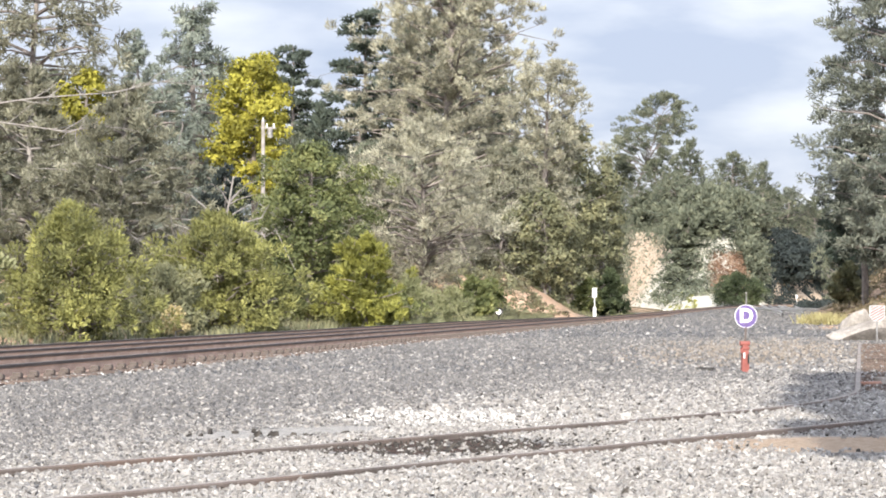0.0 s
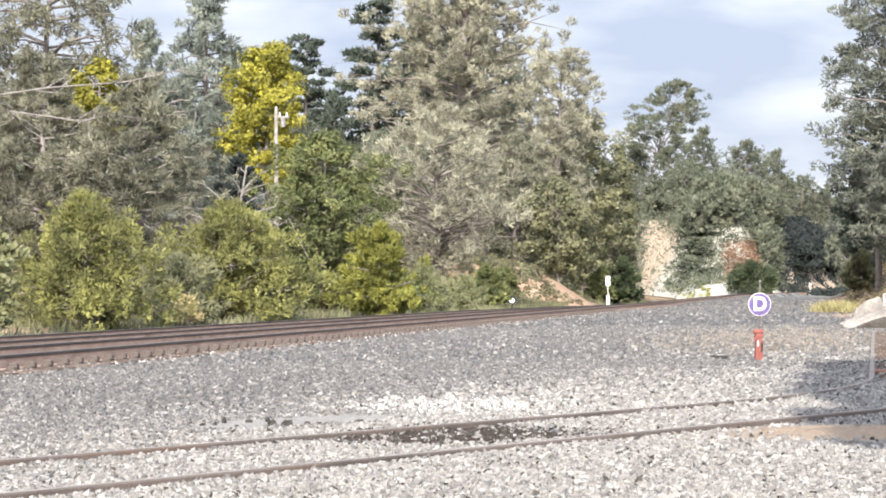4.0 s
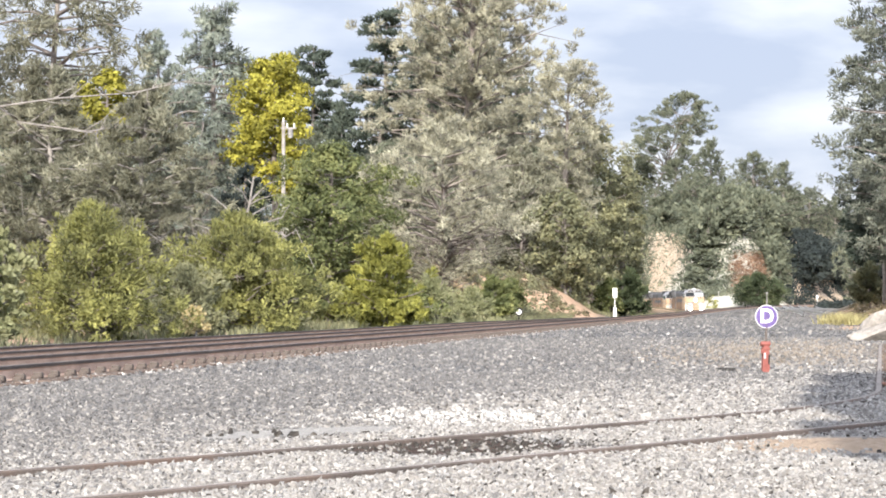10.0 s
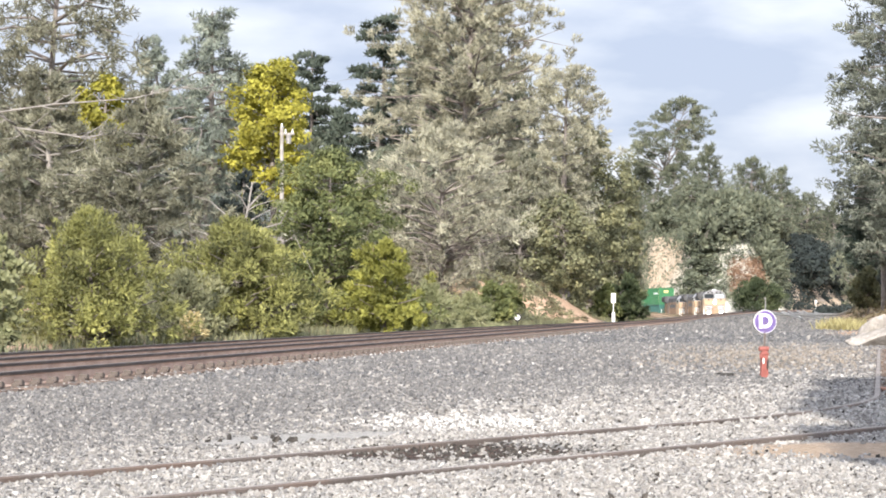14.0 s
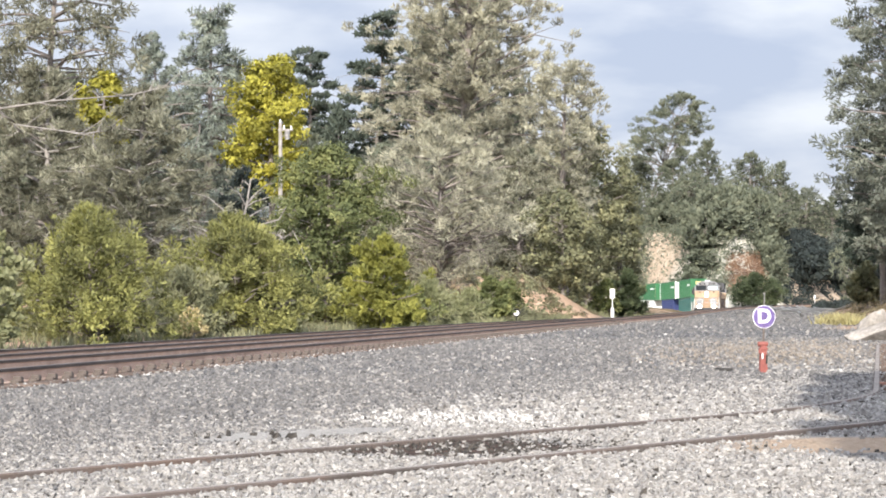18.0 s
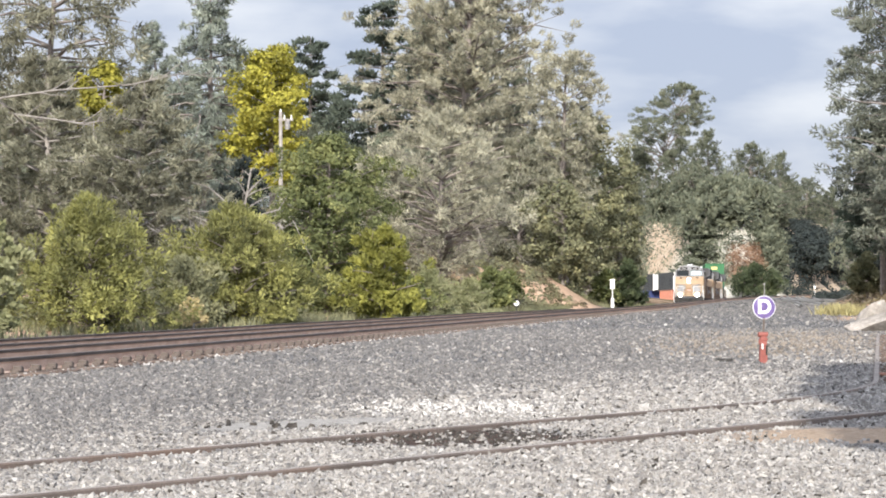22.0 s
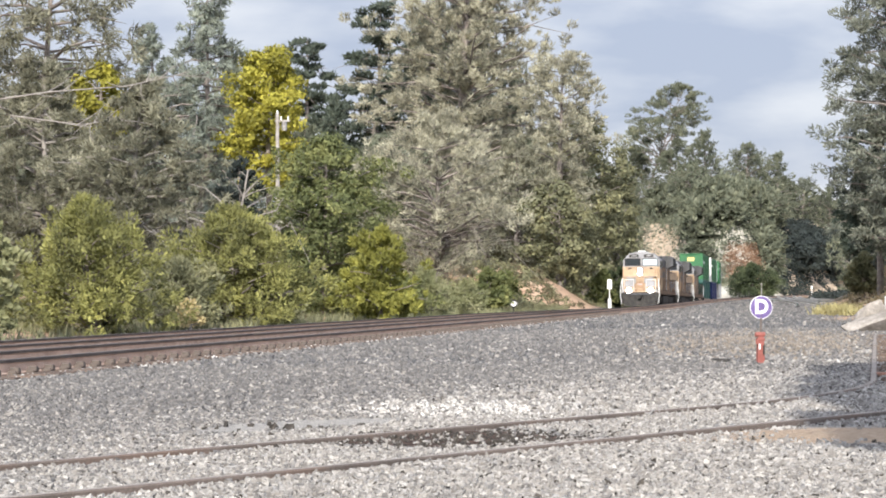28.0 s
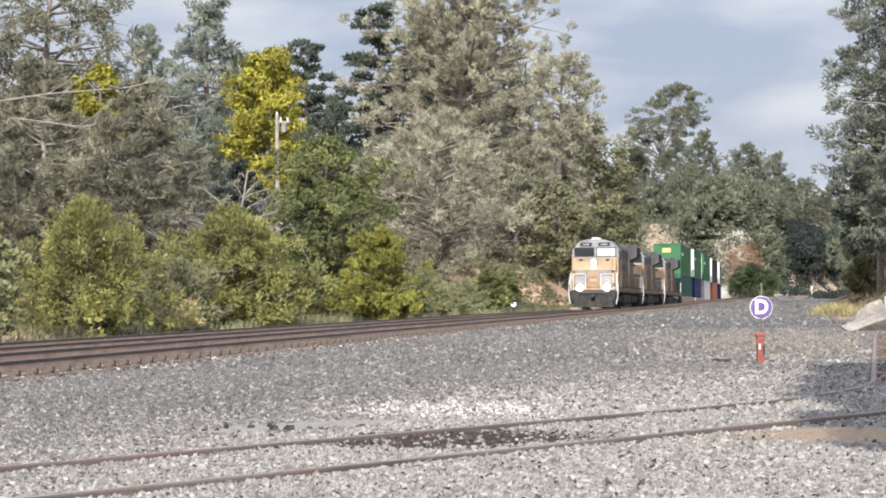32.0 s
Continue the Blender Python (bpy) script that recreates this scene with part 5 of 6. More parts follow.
            part("pane", boxed(x + 0.08, x + 0.72, s * 1.555 - 0.012, s * 1.555 + 0.012, 3.28, 3.87, 0.01), "glass", sash)
        part("side_stripe", boxed(6.32, 9.1, s * 1.536 - 0.008, s * 1.536 + 0.008, 2.52, 2.6), "loco_grey", t)
        part("lettering", boxed(-4.8, 1.2, s * 0.89 - 0.008, s * 0.89 + 0.008, 2.65, 3.15), "loco_dark", t, "large dark lettering bar on the hood")
        part("cab_door", boxed(6.5, 7.05, s * 1.54 - 0.012, s * 1.54 + 0.012, 1.6, 3.4, 0.01), "armour_yellow", t)
        part("mirror", boxed(8.6, 8.72, s * 1.72 - 0.07, s * 1.72 + 0.07, 3.45, 3.85, 0.02), "black_steel", t)
        lamp = bmesh.new()
        rod(lamp, (10.50, s * 0.89, 1.42), (10.56, s * 0.89, 1.42), 0.225, 0.225, 16)
        part("ditch_light", lamp, "lamp", t, "bright ditch light")
        part("ditch_light_bracket", boxed(10.3, 10.5, s * 0.89 - 0.14, s * 0.89 + 0.14, 1.25, 1.58, 0.03), "black_steel", t)
        # steps, corner handrails
        for x, w in ((10.0, 0.6), (-10.3, 0.6)):
            st = bmesh.new()
            for z in (0.35, 0.62, 0.9):
                box(st, x - w / 2, x + w / 2, s * 1.42 - 0.12, s * 1.42 + 0.12, z, z + 0.04)
            box(st, x - w / 2 - 0.03, x - w / 2, s * 1.42 - 0.14, s * 1.42 + 0.14, 0.3, 1.2)
            box(st, x + w / 2, x + w / 2 + 0.03, s * 1.42 - 0.14, s * 1.42 + 0.14, 0.3, 1.2)
            part("step_well", st, "black_steel", t)
            rail = bmesh.new()
            rod(rail, (x + 0.3, s * 1.5, 0.5), (x + 0.3, s * 1.5, 2.35), 0.026, n=6)
            rod(rail, (x - 0.3, s * 1.5, 0.9), (x - 0.3, s * 1.5, 2.45), 0.026, n=6)
            part("handrail", rail, "white_paint", t, "white corner handrail")
        side = bmesh.new()
        rod(side, (-9.9, s * 1.48, 2.45), (6.2, s * 1.48, 2.45), 0.025, n=6)
        for k in range(9):
            rod(side, (-9.9 + k * 2.0, s * 1.48, 1.46), (-9.9 + k * 2.0, s * 1.48, 2.45), 0.022, n=6)
        part("side_handrail", side, "armour_unlit", t)
    for y0, y1 in ((-1.3, -0.5), (0.5, 1.3)):
        front = bmesh.new()
        rod(front, (10.5, y0, 1.3), (10.5, y0, 2.3), 0.022, n=6)
        rod(front, (10.5, y1, 1.3), (10.5, y1, 2.3), 0.022, n=6)
        rod(front, (10.5, y0, 2.3), (10.5, y1, 2.3), 0.022, n=6)
        part("front_handrail", front, "white_paint", t)
    part("headlight_box", boxed(9.75, 10.22, -0.25, 0.25, 2.55, 3.28, 0.04), "loco_grey", t)
    for z in (2.74, 3.08):
        hl = bmesh.new()
        rod(hl, (10.2, 0, z), (10.25, 0, z), 0.17, 0.17, 14)
        part("headlight", hl, "lamp", t, "bright round headlight on the nose")
    for s in (-1, 1):
        part("nose_locker", boxed(10.34, 10.40, *(sorted((s * 0.5, s * 1.22))), 1.72, 2.2, 0.02), "loco_grey", t, "grey recessed panel on the nose")
        part("sand_filler", boxed(9.72, 9.80, *(sorted((s * 0.75, s * 1.0))), 3.14, 3.3, 0.02), "black_steel", t)
        part("stanchion", boxed(10.28, 10.46, *(sorted((s * 1.28, s * 1.44))), 0.5, 1.5, 0.02), "loco_grey", t)
        curved = bmesh.new()
        bow = [(10.45, s * (1.5 + 0.12 * math.sin(a * 0.52)), 0.35 + 0.3 * a) for a in range(7)]
        for p, q in zip(bow[:-1], bow[1:]):
            rod(curved, p, q, 0.028, n=6)
        part("grab_iron", curved, "white_paint", t, "white bowed grab iron")
    part("nose_ledge", boxed(9.86, 10.39, -1.36, 1.36, 2.52, 2.56, 0.01), "loco_grey", t)
    for y in (-0.44, 0.44):
        part("nose_seam", boxed(10.352, 10.366, y - 0.012, y + 0.012, 1.5, 2.5), "loco_dark", t)
    part("builder_plate", boxed(10.40, 10.412, -0.2, 0.2, 1.86, 1.98), "faded_red", t)
    part("front_sill", boxed(10.3, 10.46, -1.28, 1.28, 1.26, 1.42, 0.02), "armour_yellow", t)
    part("anticlimber", boxed(10.46, 10.62, -0.95, 0.95, 1.02, 1.2, 0.03), "loco_dark", t)
    for y in (-0.75, -0.45, 0.45, 0.75):
        hose = bmesh.new()
        rod(hose, (10.56, y, 0.95), (10.64, y, 0.45), 0.035, n=6)
        part("air_hose", hose, "black_steel", t)
    part("air_intake", boxed(4.2, 6.25, -1.3, 1.3, 3.6, 4.3, 0.1), "grille", t)
    part("roof_horn", boxed(7.4, 7.9, -0.22, 0.22, 4.62, 4.8, 0.05), "black_steel", t)
    part("antenna_dome", boxed(8.1, 8.5, -0.3, 0.3, 4.62, 4.74, 0.05), "white_paint", t)
    plow = prism(bmesh.new(), ((-1.35, 0.15), (1.35, 0.15), (1.2, 0.62), (-1.2, 0.62)), "x", 10.5, 10.62)
    part("plow", plow, "black_steel", t)
    part("pilot", boxed(10.3, 10.5, -1.45, 1.45, 0.5, 1.25, 0.03), "black_steel", t)
    for x in (10.5, -10.75):
        part("coupler", boxed(x, x + 0.55 if x > 0 else x - 0.4, -0.14, 0.14, 0.75, 1.0, 0.04) if x > 0 else boxed(x - 0.4, x, -0.14, 0.14, 0.75, 1.0, 0.04), "black_steel", t)
    part("fuel_tank", boxed(-3.2, 3.2, -1.35, 1.35, 0.3, 1.12, 0.15), "black_steel", t)
    for x in (-6.9, 6.9):
        truck = part("truck", boxed(x - 2.3, x + 2.3, -1.05, 1.05, 0.5, 0.85, 0.08), "black_steel", t)
        for s in (-1, 1):
            part("side_frame", boxed(x - 2.55, x + 2.55, s * 1.2 - 0.1, s * 1.2 + 0.1, 0.42, 0.95, 0.1), "black_steel", truck)
            for k in (-1.85, 0, 1.85):
                w = bmesh.new()
                rod(w, (x + k, s * 0.72, 0.53), (x + k, s * 0.86, 0.53), 0.53, 0.53, 18)
                part("wheel", w, "steel", truck)
    return t


def container(colour, length, label, height=2.9, bars=True, front=""):
    """An intermodal box with corner posts and corrugated sides; x forward, floor at z = 0."""
    t = thing("shipping_container", label, "container", "containers on the train")
    h, w, l = height, 2.59, length
    n = max(10, int(l / 0.55))
    outline, step = [], (l - 0.5) / n
    for k in range(n):
        x = -l / 2 + 0.25 + k * step
        outline += [(x, 1.26), (x + step * 0.4, 1.26), (x + step * 0.5, 1.22), (x + step * 0.9, 1.22)]
    outline.append((l / 2 - 0.25, 1.26))
    bm = bmesh.new()
    pts = outline + [(x, -y) for x, y in outline[::-1]]
    lo = [bm.verts.new((x, y, 0.12)) for x, y in pts]
    hi = [bm.verts.new((x, y, h - 0.1)) for x, y in pts]
    for i in range(len(pts)):
        bm.faces.new((lo[i], lo[(i + 1) % len(pts)], hi[(i + 1) % len(pts)], hi[i]))
    part("box_wall", bm, colour, t)
    part("roof", boxed(-l / 2 + 0.02, l / 2 - 0.02, -1.28, 1.28, h - 0.12, h, 0.02), colour, t)
    part("floor", boxed(-l / 2 + 0.02, l / 2 - 0.02, -1.28, 1.28, 0.0, 0.14, 0.02), colour, t)
    for x in (-l / 2 + 0.13, l / 2 - 0.13):
        part("end_wall", boxed(x - 0.05, x + 0.05, -1.26, 1.26, 0.12, h - 0.1, 0.01), front if front and x > 0 else colour, t)
        for y in (-1.2, 1.2):
            part("corner_post", boxed(x - 0.14, x + 0.14, y - 0.1, y + 0.1, 0.0, h, 0.015), (front or colour) if x > 0 or not bars else "white_paint", t)
    if bars:
        part("marking", boxed(l / 2 - 0.075, l / 2 - 0.07, -0.45, 0.35, h - 0.85, h - 0.42), "box_yellow", t, "yellow square marking")
        for s in (-1, 1):
            part("stripe", boxed(l / 2 - 0.5, l / 2 - 0.26, s * 1.272 - 0.006, s * 1.272 + 0.006, 0.35, h - 0.3), "box_yellow", t, "pale upright stripe")
            part("lettering", boxed(l / 2 - 4.6, l / 2 - 1.4, s * 1.272 - 0.006, s * 1.272 + 0.006, h * 0.62, h * 0.62 + 0.28), "white_paint", t, "white lettering bar")
    return t


def well_car():
    """A container well car; x along, rail top at z = 0."""
    t = thing("well_car", "rust-brown double-stack well car", "rail car", "well cars of the train")
    L = 9.9
    for s in (-1, 1):
        part("side_sill", boxed(-8.4, 8.4, s * 1.42 - 0.06, s * 1.42 + 0.06, 0.32, 1.1, 0.03), "rail_rust", t)
    part("well_floor", boxed(-8.3, 8.3, -1.36, 1.36, 0.26, 0.33, 0.01), "rail_rust", t)
    for s in (-1, 1):
        part("end_platform", boxed(*(sorted((s * 8.3, s * L))), -1.35, 1.35, 0.85, 1.1, 0.04), "rail_rust", t)
        truck = part("truck", boxed(s * 9.1 - 1.2, s * 9.1 + 1.2, -1.05, 1.05, 0.4, 0.75, 0.06), "black_steel", t)
        for y in (-0.79, 0.79):
            for k in (-0.88, 0.88):
                w = bmesh.new()
                rod(w, (s * 9.1 + k, y - 0.07, 0.46), (s * 9.1 + k, y + 0.07, 0.46), 0.46, 0.46, 16)
                part("wheel", w, "steel", truck)
        part("coupler", boxed(*(sorted((s * L, s * (L + 0.35)))), -0.13, 0.13, 0.75, 0.98, 0.03), "black_steel", t)
    return t


LOCO_LENGTH, CAR_LENGTH = 22.3, 20.4
TRAIN = []      # (thing, metres behind the front of the train, height over the rail, facing)
first = locomotive("leading yellow and grey diesel locomotive with lit headlights")
TRAIN.append((first, 10.9, 0.0, 1))

for k in (1, 2):
    other = copy_thing(first, pose(0, 0, 0))
    tagged(other, "trailing yellow and grey diesel locomotive with its lamps off")
    for o in other.children_recursive:
        if o.name.startswith(("headlight", "ditch_light")) and o.data.materials[0] == M["lamp"]:
            o.data = o.data.copy()
            o.data.materials[0] = M["pale_glass"]
        elif o.name.startswith("windshield"):
            o.data = o.data.copy()
            o.data.materials[0] = M["glass"]
    TRAIN.append((other, 10.9 + k * LOCO_LENGTH, 0.0, 1))

BOXES = {
    "green": container("box_green", 16.15, "long green corrugated shipping container with yellow marking"),
    "green_white": container("box_green", 16.15, "long green corrugated shipping container with a white end wall", front="box_white"),
    "black_white": container("box_black", 16.15, "black corrugated shipping container with a white end wall", bars=False, front="box_white"),
    "teal": container("box_teal", 16.15, "dark teal corrugated shipping container", bars=False),
    "white": container("box_white", 12.19, "white corrugated shipping container", bars=False),
    "orange": container("box_orange", 12.19, "orange-red corrugated shipping container", bars=False),
    "navy": container("box_navy", 12.19, "navy blue corrugated shipping container", bars=False),
    "black": container("box_black", 16.15, "black corrugated shipping container", bars=False),
}
first_car, used = well_car(), set()
for k, (low, high) in enumerate((("teal", "green"), ("navy", "green_white"), ("white", "green"), ("orange", "black_white"), ("navy", "black_white"), ("white", "green_white"), ("orange", "green"), ("navy", "green"), ("teal", "black"))):
    back = 3 * LOCO_LENGTH + 10.3 + k * CAR_LENGTH
    car = first_car if k == 0 else copy_thing(first_car, pose(0, 0, 0))
    TRAIN.append((car, back, 0.0, 1))
    for kind, z in ((low, 0.335), (high, 3.25)):
        item = BOXES[kind] if kind not in used else copy_thing(BOXES[kind], pose(0, 0, 0))
        used.add(kind)
        TRAIN.append((item, back, z, 1))


# ---- small things along the line ----
def derail_sign(x, y):
    z = ground_at(x, y)
    t = thing("derail_sign", "round purple sign with a white letter D on a red post", "sign", at=pose(x, y, z, 0, 0, 8) @ Matrix.Diagonal((0.74, 0.74, 0.74, 1)))
    bm = prism(bmesh.new(), ((-0.072, -0.05), (0.072, -0.05), (0.048, 0.5), (-0.048, 0.5)), "y", -0.05, 0.05)
    box(bm, -0.07, 0.07, -0.062, 0.062, 0.42, 0.47, 0.01)
    part("post_base", bm, "red_paint", t, "rust-stained red post base")
    part("latch", boxed(-0.10, -0.06, -0.09, -0.05, 0.36, 0.44, 0.01), "red_paint", t)
    part("tag", boxed(-0.045, -0.012, -0.066, -0.056, 0.27, 0.37, 0.004), "white_paint", t, "small white reflective tag")
    part("shackle", rod(bmesh.new(), (0.04, -0.075, 0.18), (0.045, -0.075, 0.34), 0.016, 0.016, 8), "black_steel", t)
    part("foot_plate", boxed(-0.11, 0.11, -0.10, 0.10, -0.02, 0.02, 0.006), "siding_rail", t)
    part("hinge", rod(bmesh.new(), (-0.09, 0, 0.53), (0.08, 0, 0.53), 0.045, 0.045, 10), "red_paint", t)
    part("mast", rod(bmesh.new(), (0.005, 0, 0.45), (0.02, 0, 1.0), 0.018, 0.018, 8), "siding_rail", t)
    part("pin", rod(bmesh.new(), (0.025, 0, 1.2), (0.03, 0, 1.33), 0.012, 0.012, 8), "steel", t)
    disc = part("disc", rod(bmesh.new(), (0.02, -0.012, 1.01), (0.02, 0.012, 1.01), 0.205, 0.205, 40), "white_paint", t, "purple disc with white rim")
    part("face", rod(bmesh.new(), (0.02, -0.016, 1.01), (0.02, -0.012, 1.01), 0.194, 0.194, 40), "purple_paint", disc)
    fc = bpy.data.curves.new("letter_d", "FONT")
    fc.body, fc.size, fc.extrude, fc.offset = "D", 0.34, 0.003, 0.012
    fc.align_x, fc.align_y = "CENTER", "CENTER"
    fo = bpy.data.objects.new("letter_d", fc)
    scene.collection.objects.link(fo)
    dg = bpy.context.evaluated_depsgraph_get()
    me = bpy.data.meshes.new_from_object(fo.evaluated_get(dg))
    bpy.data.objects.remove(fo)
    me.materials.clear()
    me.materials.append(M["white_paint"])
    letter = new("letter", me)
    letter.parent = disc
    letter.matrix_basis = pose(0.02, -0.02, 1.01, 90, 0, 0)
    return t


derail_sign(4.21, 29.5)


def marker_post(x, y, h):
    z = ground_at(x, y)
    t = thing("marker_post", "white trackside marker post with a small plate", "post", at=pose(x, y, z))
    part("base", boxed(-0.13, 0.13, -0.12, 0.12, -0.05, h * 0.36, 0.02), "white_paint", t)
    part("mast", boxed(-0.035, 0.035, -0.03, 0.03, h * 0.3, h * 0.98, 0.01), "white_paint", t)
    part("plate", boxed(-0.19, 0.19, -0.09, -0.03, h * 0.68, h, 0.01), "white_paint", t)
    return t


def trackside_stake(x, y, h):
    z = ground_at(x, y)
    t = thing("trackside_stake", "thin grey steel stake between the lines", "post", at=pose(x, y, z))
    part("mast", rod(bmesh.new(), (0, 0, -0.05), (0, 0, h), 0.07, 0.06, 8), "steel", t)
    part("cap", boxed(-0.12, 0.12, -0.1, 0.1, h, h + 0.25, 0.02), "steel", t)
    return t


marker_post(14.0, 184.0, 2.45)
marker_post(66.3, 400.0, 1.8)
trackside_stake(46.6, 325.0, 1.9)


def switch_lamp(x, y):
    z = ground_at(x, y)
    t = thing("round_marker", "small round white trackside marker on a short post", "sign", at=pose(x, y, z))
    part("mast", rod(bmesh.new(), (0, 0, -0.05), (0, 0, 0.55), 0.03, 0.03, 8), "black_steel", t)
    part("hood", rod(bmesh.new(), (0, 0.02, 0.55), (0, 0.10, 0.55), 0.235, 0.2, 20), "black_steel", t)
    part("disc", rod(bmesh.new(), (0, -0.03, 0.55), (0, 0.02, 0.55), 0.155, 0.155, 20), "box_white", t)
    return t


switch_lamp(4.3, 128.0)


def utility_pole(x, y, top):
    z = ground_at(x, y)
    h = top - z
    t = thing("utility_pole", "weathered wooden utility pole with a short crossarm", "pole", at=pose(x, y, z))
    part("mast", rod(bmesh.new(), (0, 0, -0.3), (0, 0, h), 0.13, 0.085, 10), "pole_wood", t)
    part("crossarm", boxed(-0.12, 0.62, -0.05, 0.05, h - 0.42, h - 0.33, 0.01), "pole_wood", t)
    for dx in (0.18, 0.52):
        part("insulator", rod(bmesh.new(), (dx, 0, h - 0.33), (dx, 0, h - 0.14), 0.045, 0.03, 8), "white_paint", t)
    part("top_insulator", rod(bmesh.new(), (0, 0, h), (0, 0, h + 0.14), 0.05, 0.03, 8), "white_paint", t)
    part("transformer", rod(bmesh.new(), (0.34, -0.05, h - 0.85), (0.34, -0.05, h - 0.44), 0.13, 0.13, 12), "steel", t)
    part("brace", rod(bmesh.new(), (0, -0.06, h - 0.8), (0.42, -0.06, h - 0.4), 0.018, 0.018, 6), "steel", t)
    return t


utility_pole((501 - 784) * 110 / 4000, 110.0, 1.25 + (534 - 210) * 110 / 4000)


def boulder(x, y, sx, sy, sz, seed, label, turn=0.0):
    """An angular block: the hull of jittered points, with chipped edges."""
    r = random.Random(seed)
    bm = bmesh.new()
    for k in range(17):
        a, h = k * 2.4, r.uniform(-0.35, 1.0)
        w = (1 - 0.45 * max(0, h) ** 2) * r.uniform(0.82, 1.1)
        c, n = math.cos(a), math.sin(a)
        q = (abs(c) ** 4 + abs(n) ** 4) ** -0.25
        bm.verts.new((c * q * sx * w, n * q * sy * w, h * sz * (1 + 0.3 * c)))
    hull = bmesh.ops.convex_hull(bm, input=bm.verts[:])
    bmesh.ops.delete(bm, geom=[g for g in hull["geom_interior"] if isinstance(g, bmesh.types.BMVert)], context="VERTS")
    bmesh.ops.bevel(bm, geom=bm.edges[:], offset=0.012, segments=1, affect="EDGES")
    ob = part("boulder", bm, "boulder")
    ob.matrix_basis = pose(x, y, ground_at(x, y), 0, 0, turn)
    return tagged(ob, label, "rock", "boulders at the end of the siding")


boulder(10.85, 55.0, 1.05, 0.55, 0.52, 3, "large tan angular boulder at the end of the siding", 8)
boulder(10.95, 57.2, 0.5, 0.4, 0.72, 5, "grey angular boulder behind a larger one", -10)
boulder(12.6, 56.2, 0.9, 0.6, 0.8, 8, "large tan boulder at the end of the siding", 20)
boulder(14.6, 59.0, 1.3, 0.9, 0.9, 9, "large pale boulder on the bank", 35)


def striped_board(x, y):
    z = ground_at(x, y)
    t = thing("end_of_track_sign", "red and white diagonally striped board on a post", "sign", at=pose(x, y, z))
    part("mast", rod(bmesh.new(), (0, 0, -0.05), (0, 0, 0.8), 0.02, 0.02, 8), "steel", t)
    # a shield: straight top, sides drawn in to a blunt foot
    bm = bmesh.new()
    rim = ((-0.18, 0.86), (-0.18, 0.60), (-0.09, 0.50), (0.09, 0.50), (0.18, 0.60), (0.18, 0.86))
    near, back = ([bm.verts.new((q, y, w)) for q, w in rim] for y in (-0.04, -0.02))
    bm.faces.new(near)
    bm.faces.new(back[::-1])
    for k in range(6):
        bm.faces.new((near[k - 1], back[k - 1], back[k], near[k]))
    board = part("board", bm, "sign_face", t, "weathered white board")
    for k in range(7):
        bm = bmesh.new()
        low = 0.47 + k * 0.062
        ends = []
        for w0 in (low, low + 0.026):
            # each stripe climbs to the right and is cut off at the rim
            pts = [(q, w0 + 0.55 * (q + 0.18) - 0.06) for q in np.linspace(-0.165, 0.165, 34)]
            ends.append([(q, w) for q, w in pts if abs(q) < 0.165 - max(0, 0.60 - w) * 0.85 and 0.515 < w < 0.845])
        a, b = ends
        if len(a) < 3 or len(b) < 3:
            continue
        bm.faces.new([bm.verts.new((q, -0.044, w)) for q, w in (a[0], a[-1], b[-1], b[0])])
        part("stripe", bm, "stripe_red", board)
    return t


striped_board(10.27, 51.0)
derail = thing("derail_block", "small rusty orange steel derail on the siding rail", "derail", at=pose(5.02, 25.2, ground_at(5.02, 25.2), 0, 0, 40))
part("plate", boxed(-0.17, 0.12, -0.05, 0.05, -0.01, 0.05, 0.01), "derail_rust", derail)
part("wedge", boxed(0.10, 0.19, -0.06, 0.06, -0.01, 0.10, 0.015), "boulder", derail)
block = part("wooden_block", boxed(-0.13, 0.13, -0.03, 0.03, -0.02, 0.045, 0.008), "black_steel")
block.matrix_basis = pose(3.82, 30.6, ground_at(3.82, 30.6), 0, 0, -24)
tagged(block, "short dark weathered timber lying on the gravel", "timber")

# yellow grass tuft by the bank, and shrubs and weeds under the trees
def tufts(name, label, x, y, height, width, leaf, seed, each=14):
    rng = np.random.default_rng(seed)
    z = ground_height(x, y)
    k = np.repeat(np.arange(len(x)), each)
    m = len(k)
    foot = np.c_[x[k] + rng.normal(0, width, m), y[k] + rng.normal(0, width, m), z[k] - 0.02]
    tip = foot + np.c_[rng.normal(0, 0.35 * height, m), rng.normal(0, 0.35 * height, m), height * rng.uniform(0.5, 1.2, m)]
    side = np.c_[rng.normal(0, 1, m), rng.normal(0, 1, m), np.zeros(m)] * height * 0.06
    v = np.stack([foot - side, foot + side, tip], 1).reshape(-1, 3)
    return tagged(new(name, np_mesh(name, v, np.arange(3 * m).reshape(-1, 3), leaf)), label, "grass", kind="stuff")


rng = np.random.default_rng(31)
tufts("dry_grass", "tuft of tall yellow dry grass", rng.normal(17.25, 0.42, 90), rng.normal(97.0, 1.4, 90), 0.5, 0.12, "dry_grass", 32)
uu, vv = rng.uniform(25, 240, 2200), 17.3 + np.abs(rng.normal(0, 1.6, 2200))
ok = (uu < 160) | (uu > 188)
uu, vv = uu[ok], vv[ok]
for name, label, leaf, part_of in (("weeds", "low olive weeds along the foot of the slope", "leaf_dark", (uu < 88) | (uu > 130)), ("pale_weeds", "pale feathery weeds along the foot of the slope", "leaf_pale", (uu >= 88) & (uu <= 130))):
    tufts(name, label, (uu * DX - vv * DY)[part_of], (uu * DY + vv * DX)[part_of], 0.32, 0.2, leaf, 33, 7)
uu, vv = rng.uniform(25, 260, 4000), rng.uniform(19.6, 38, 4000)


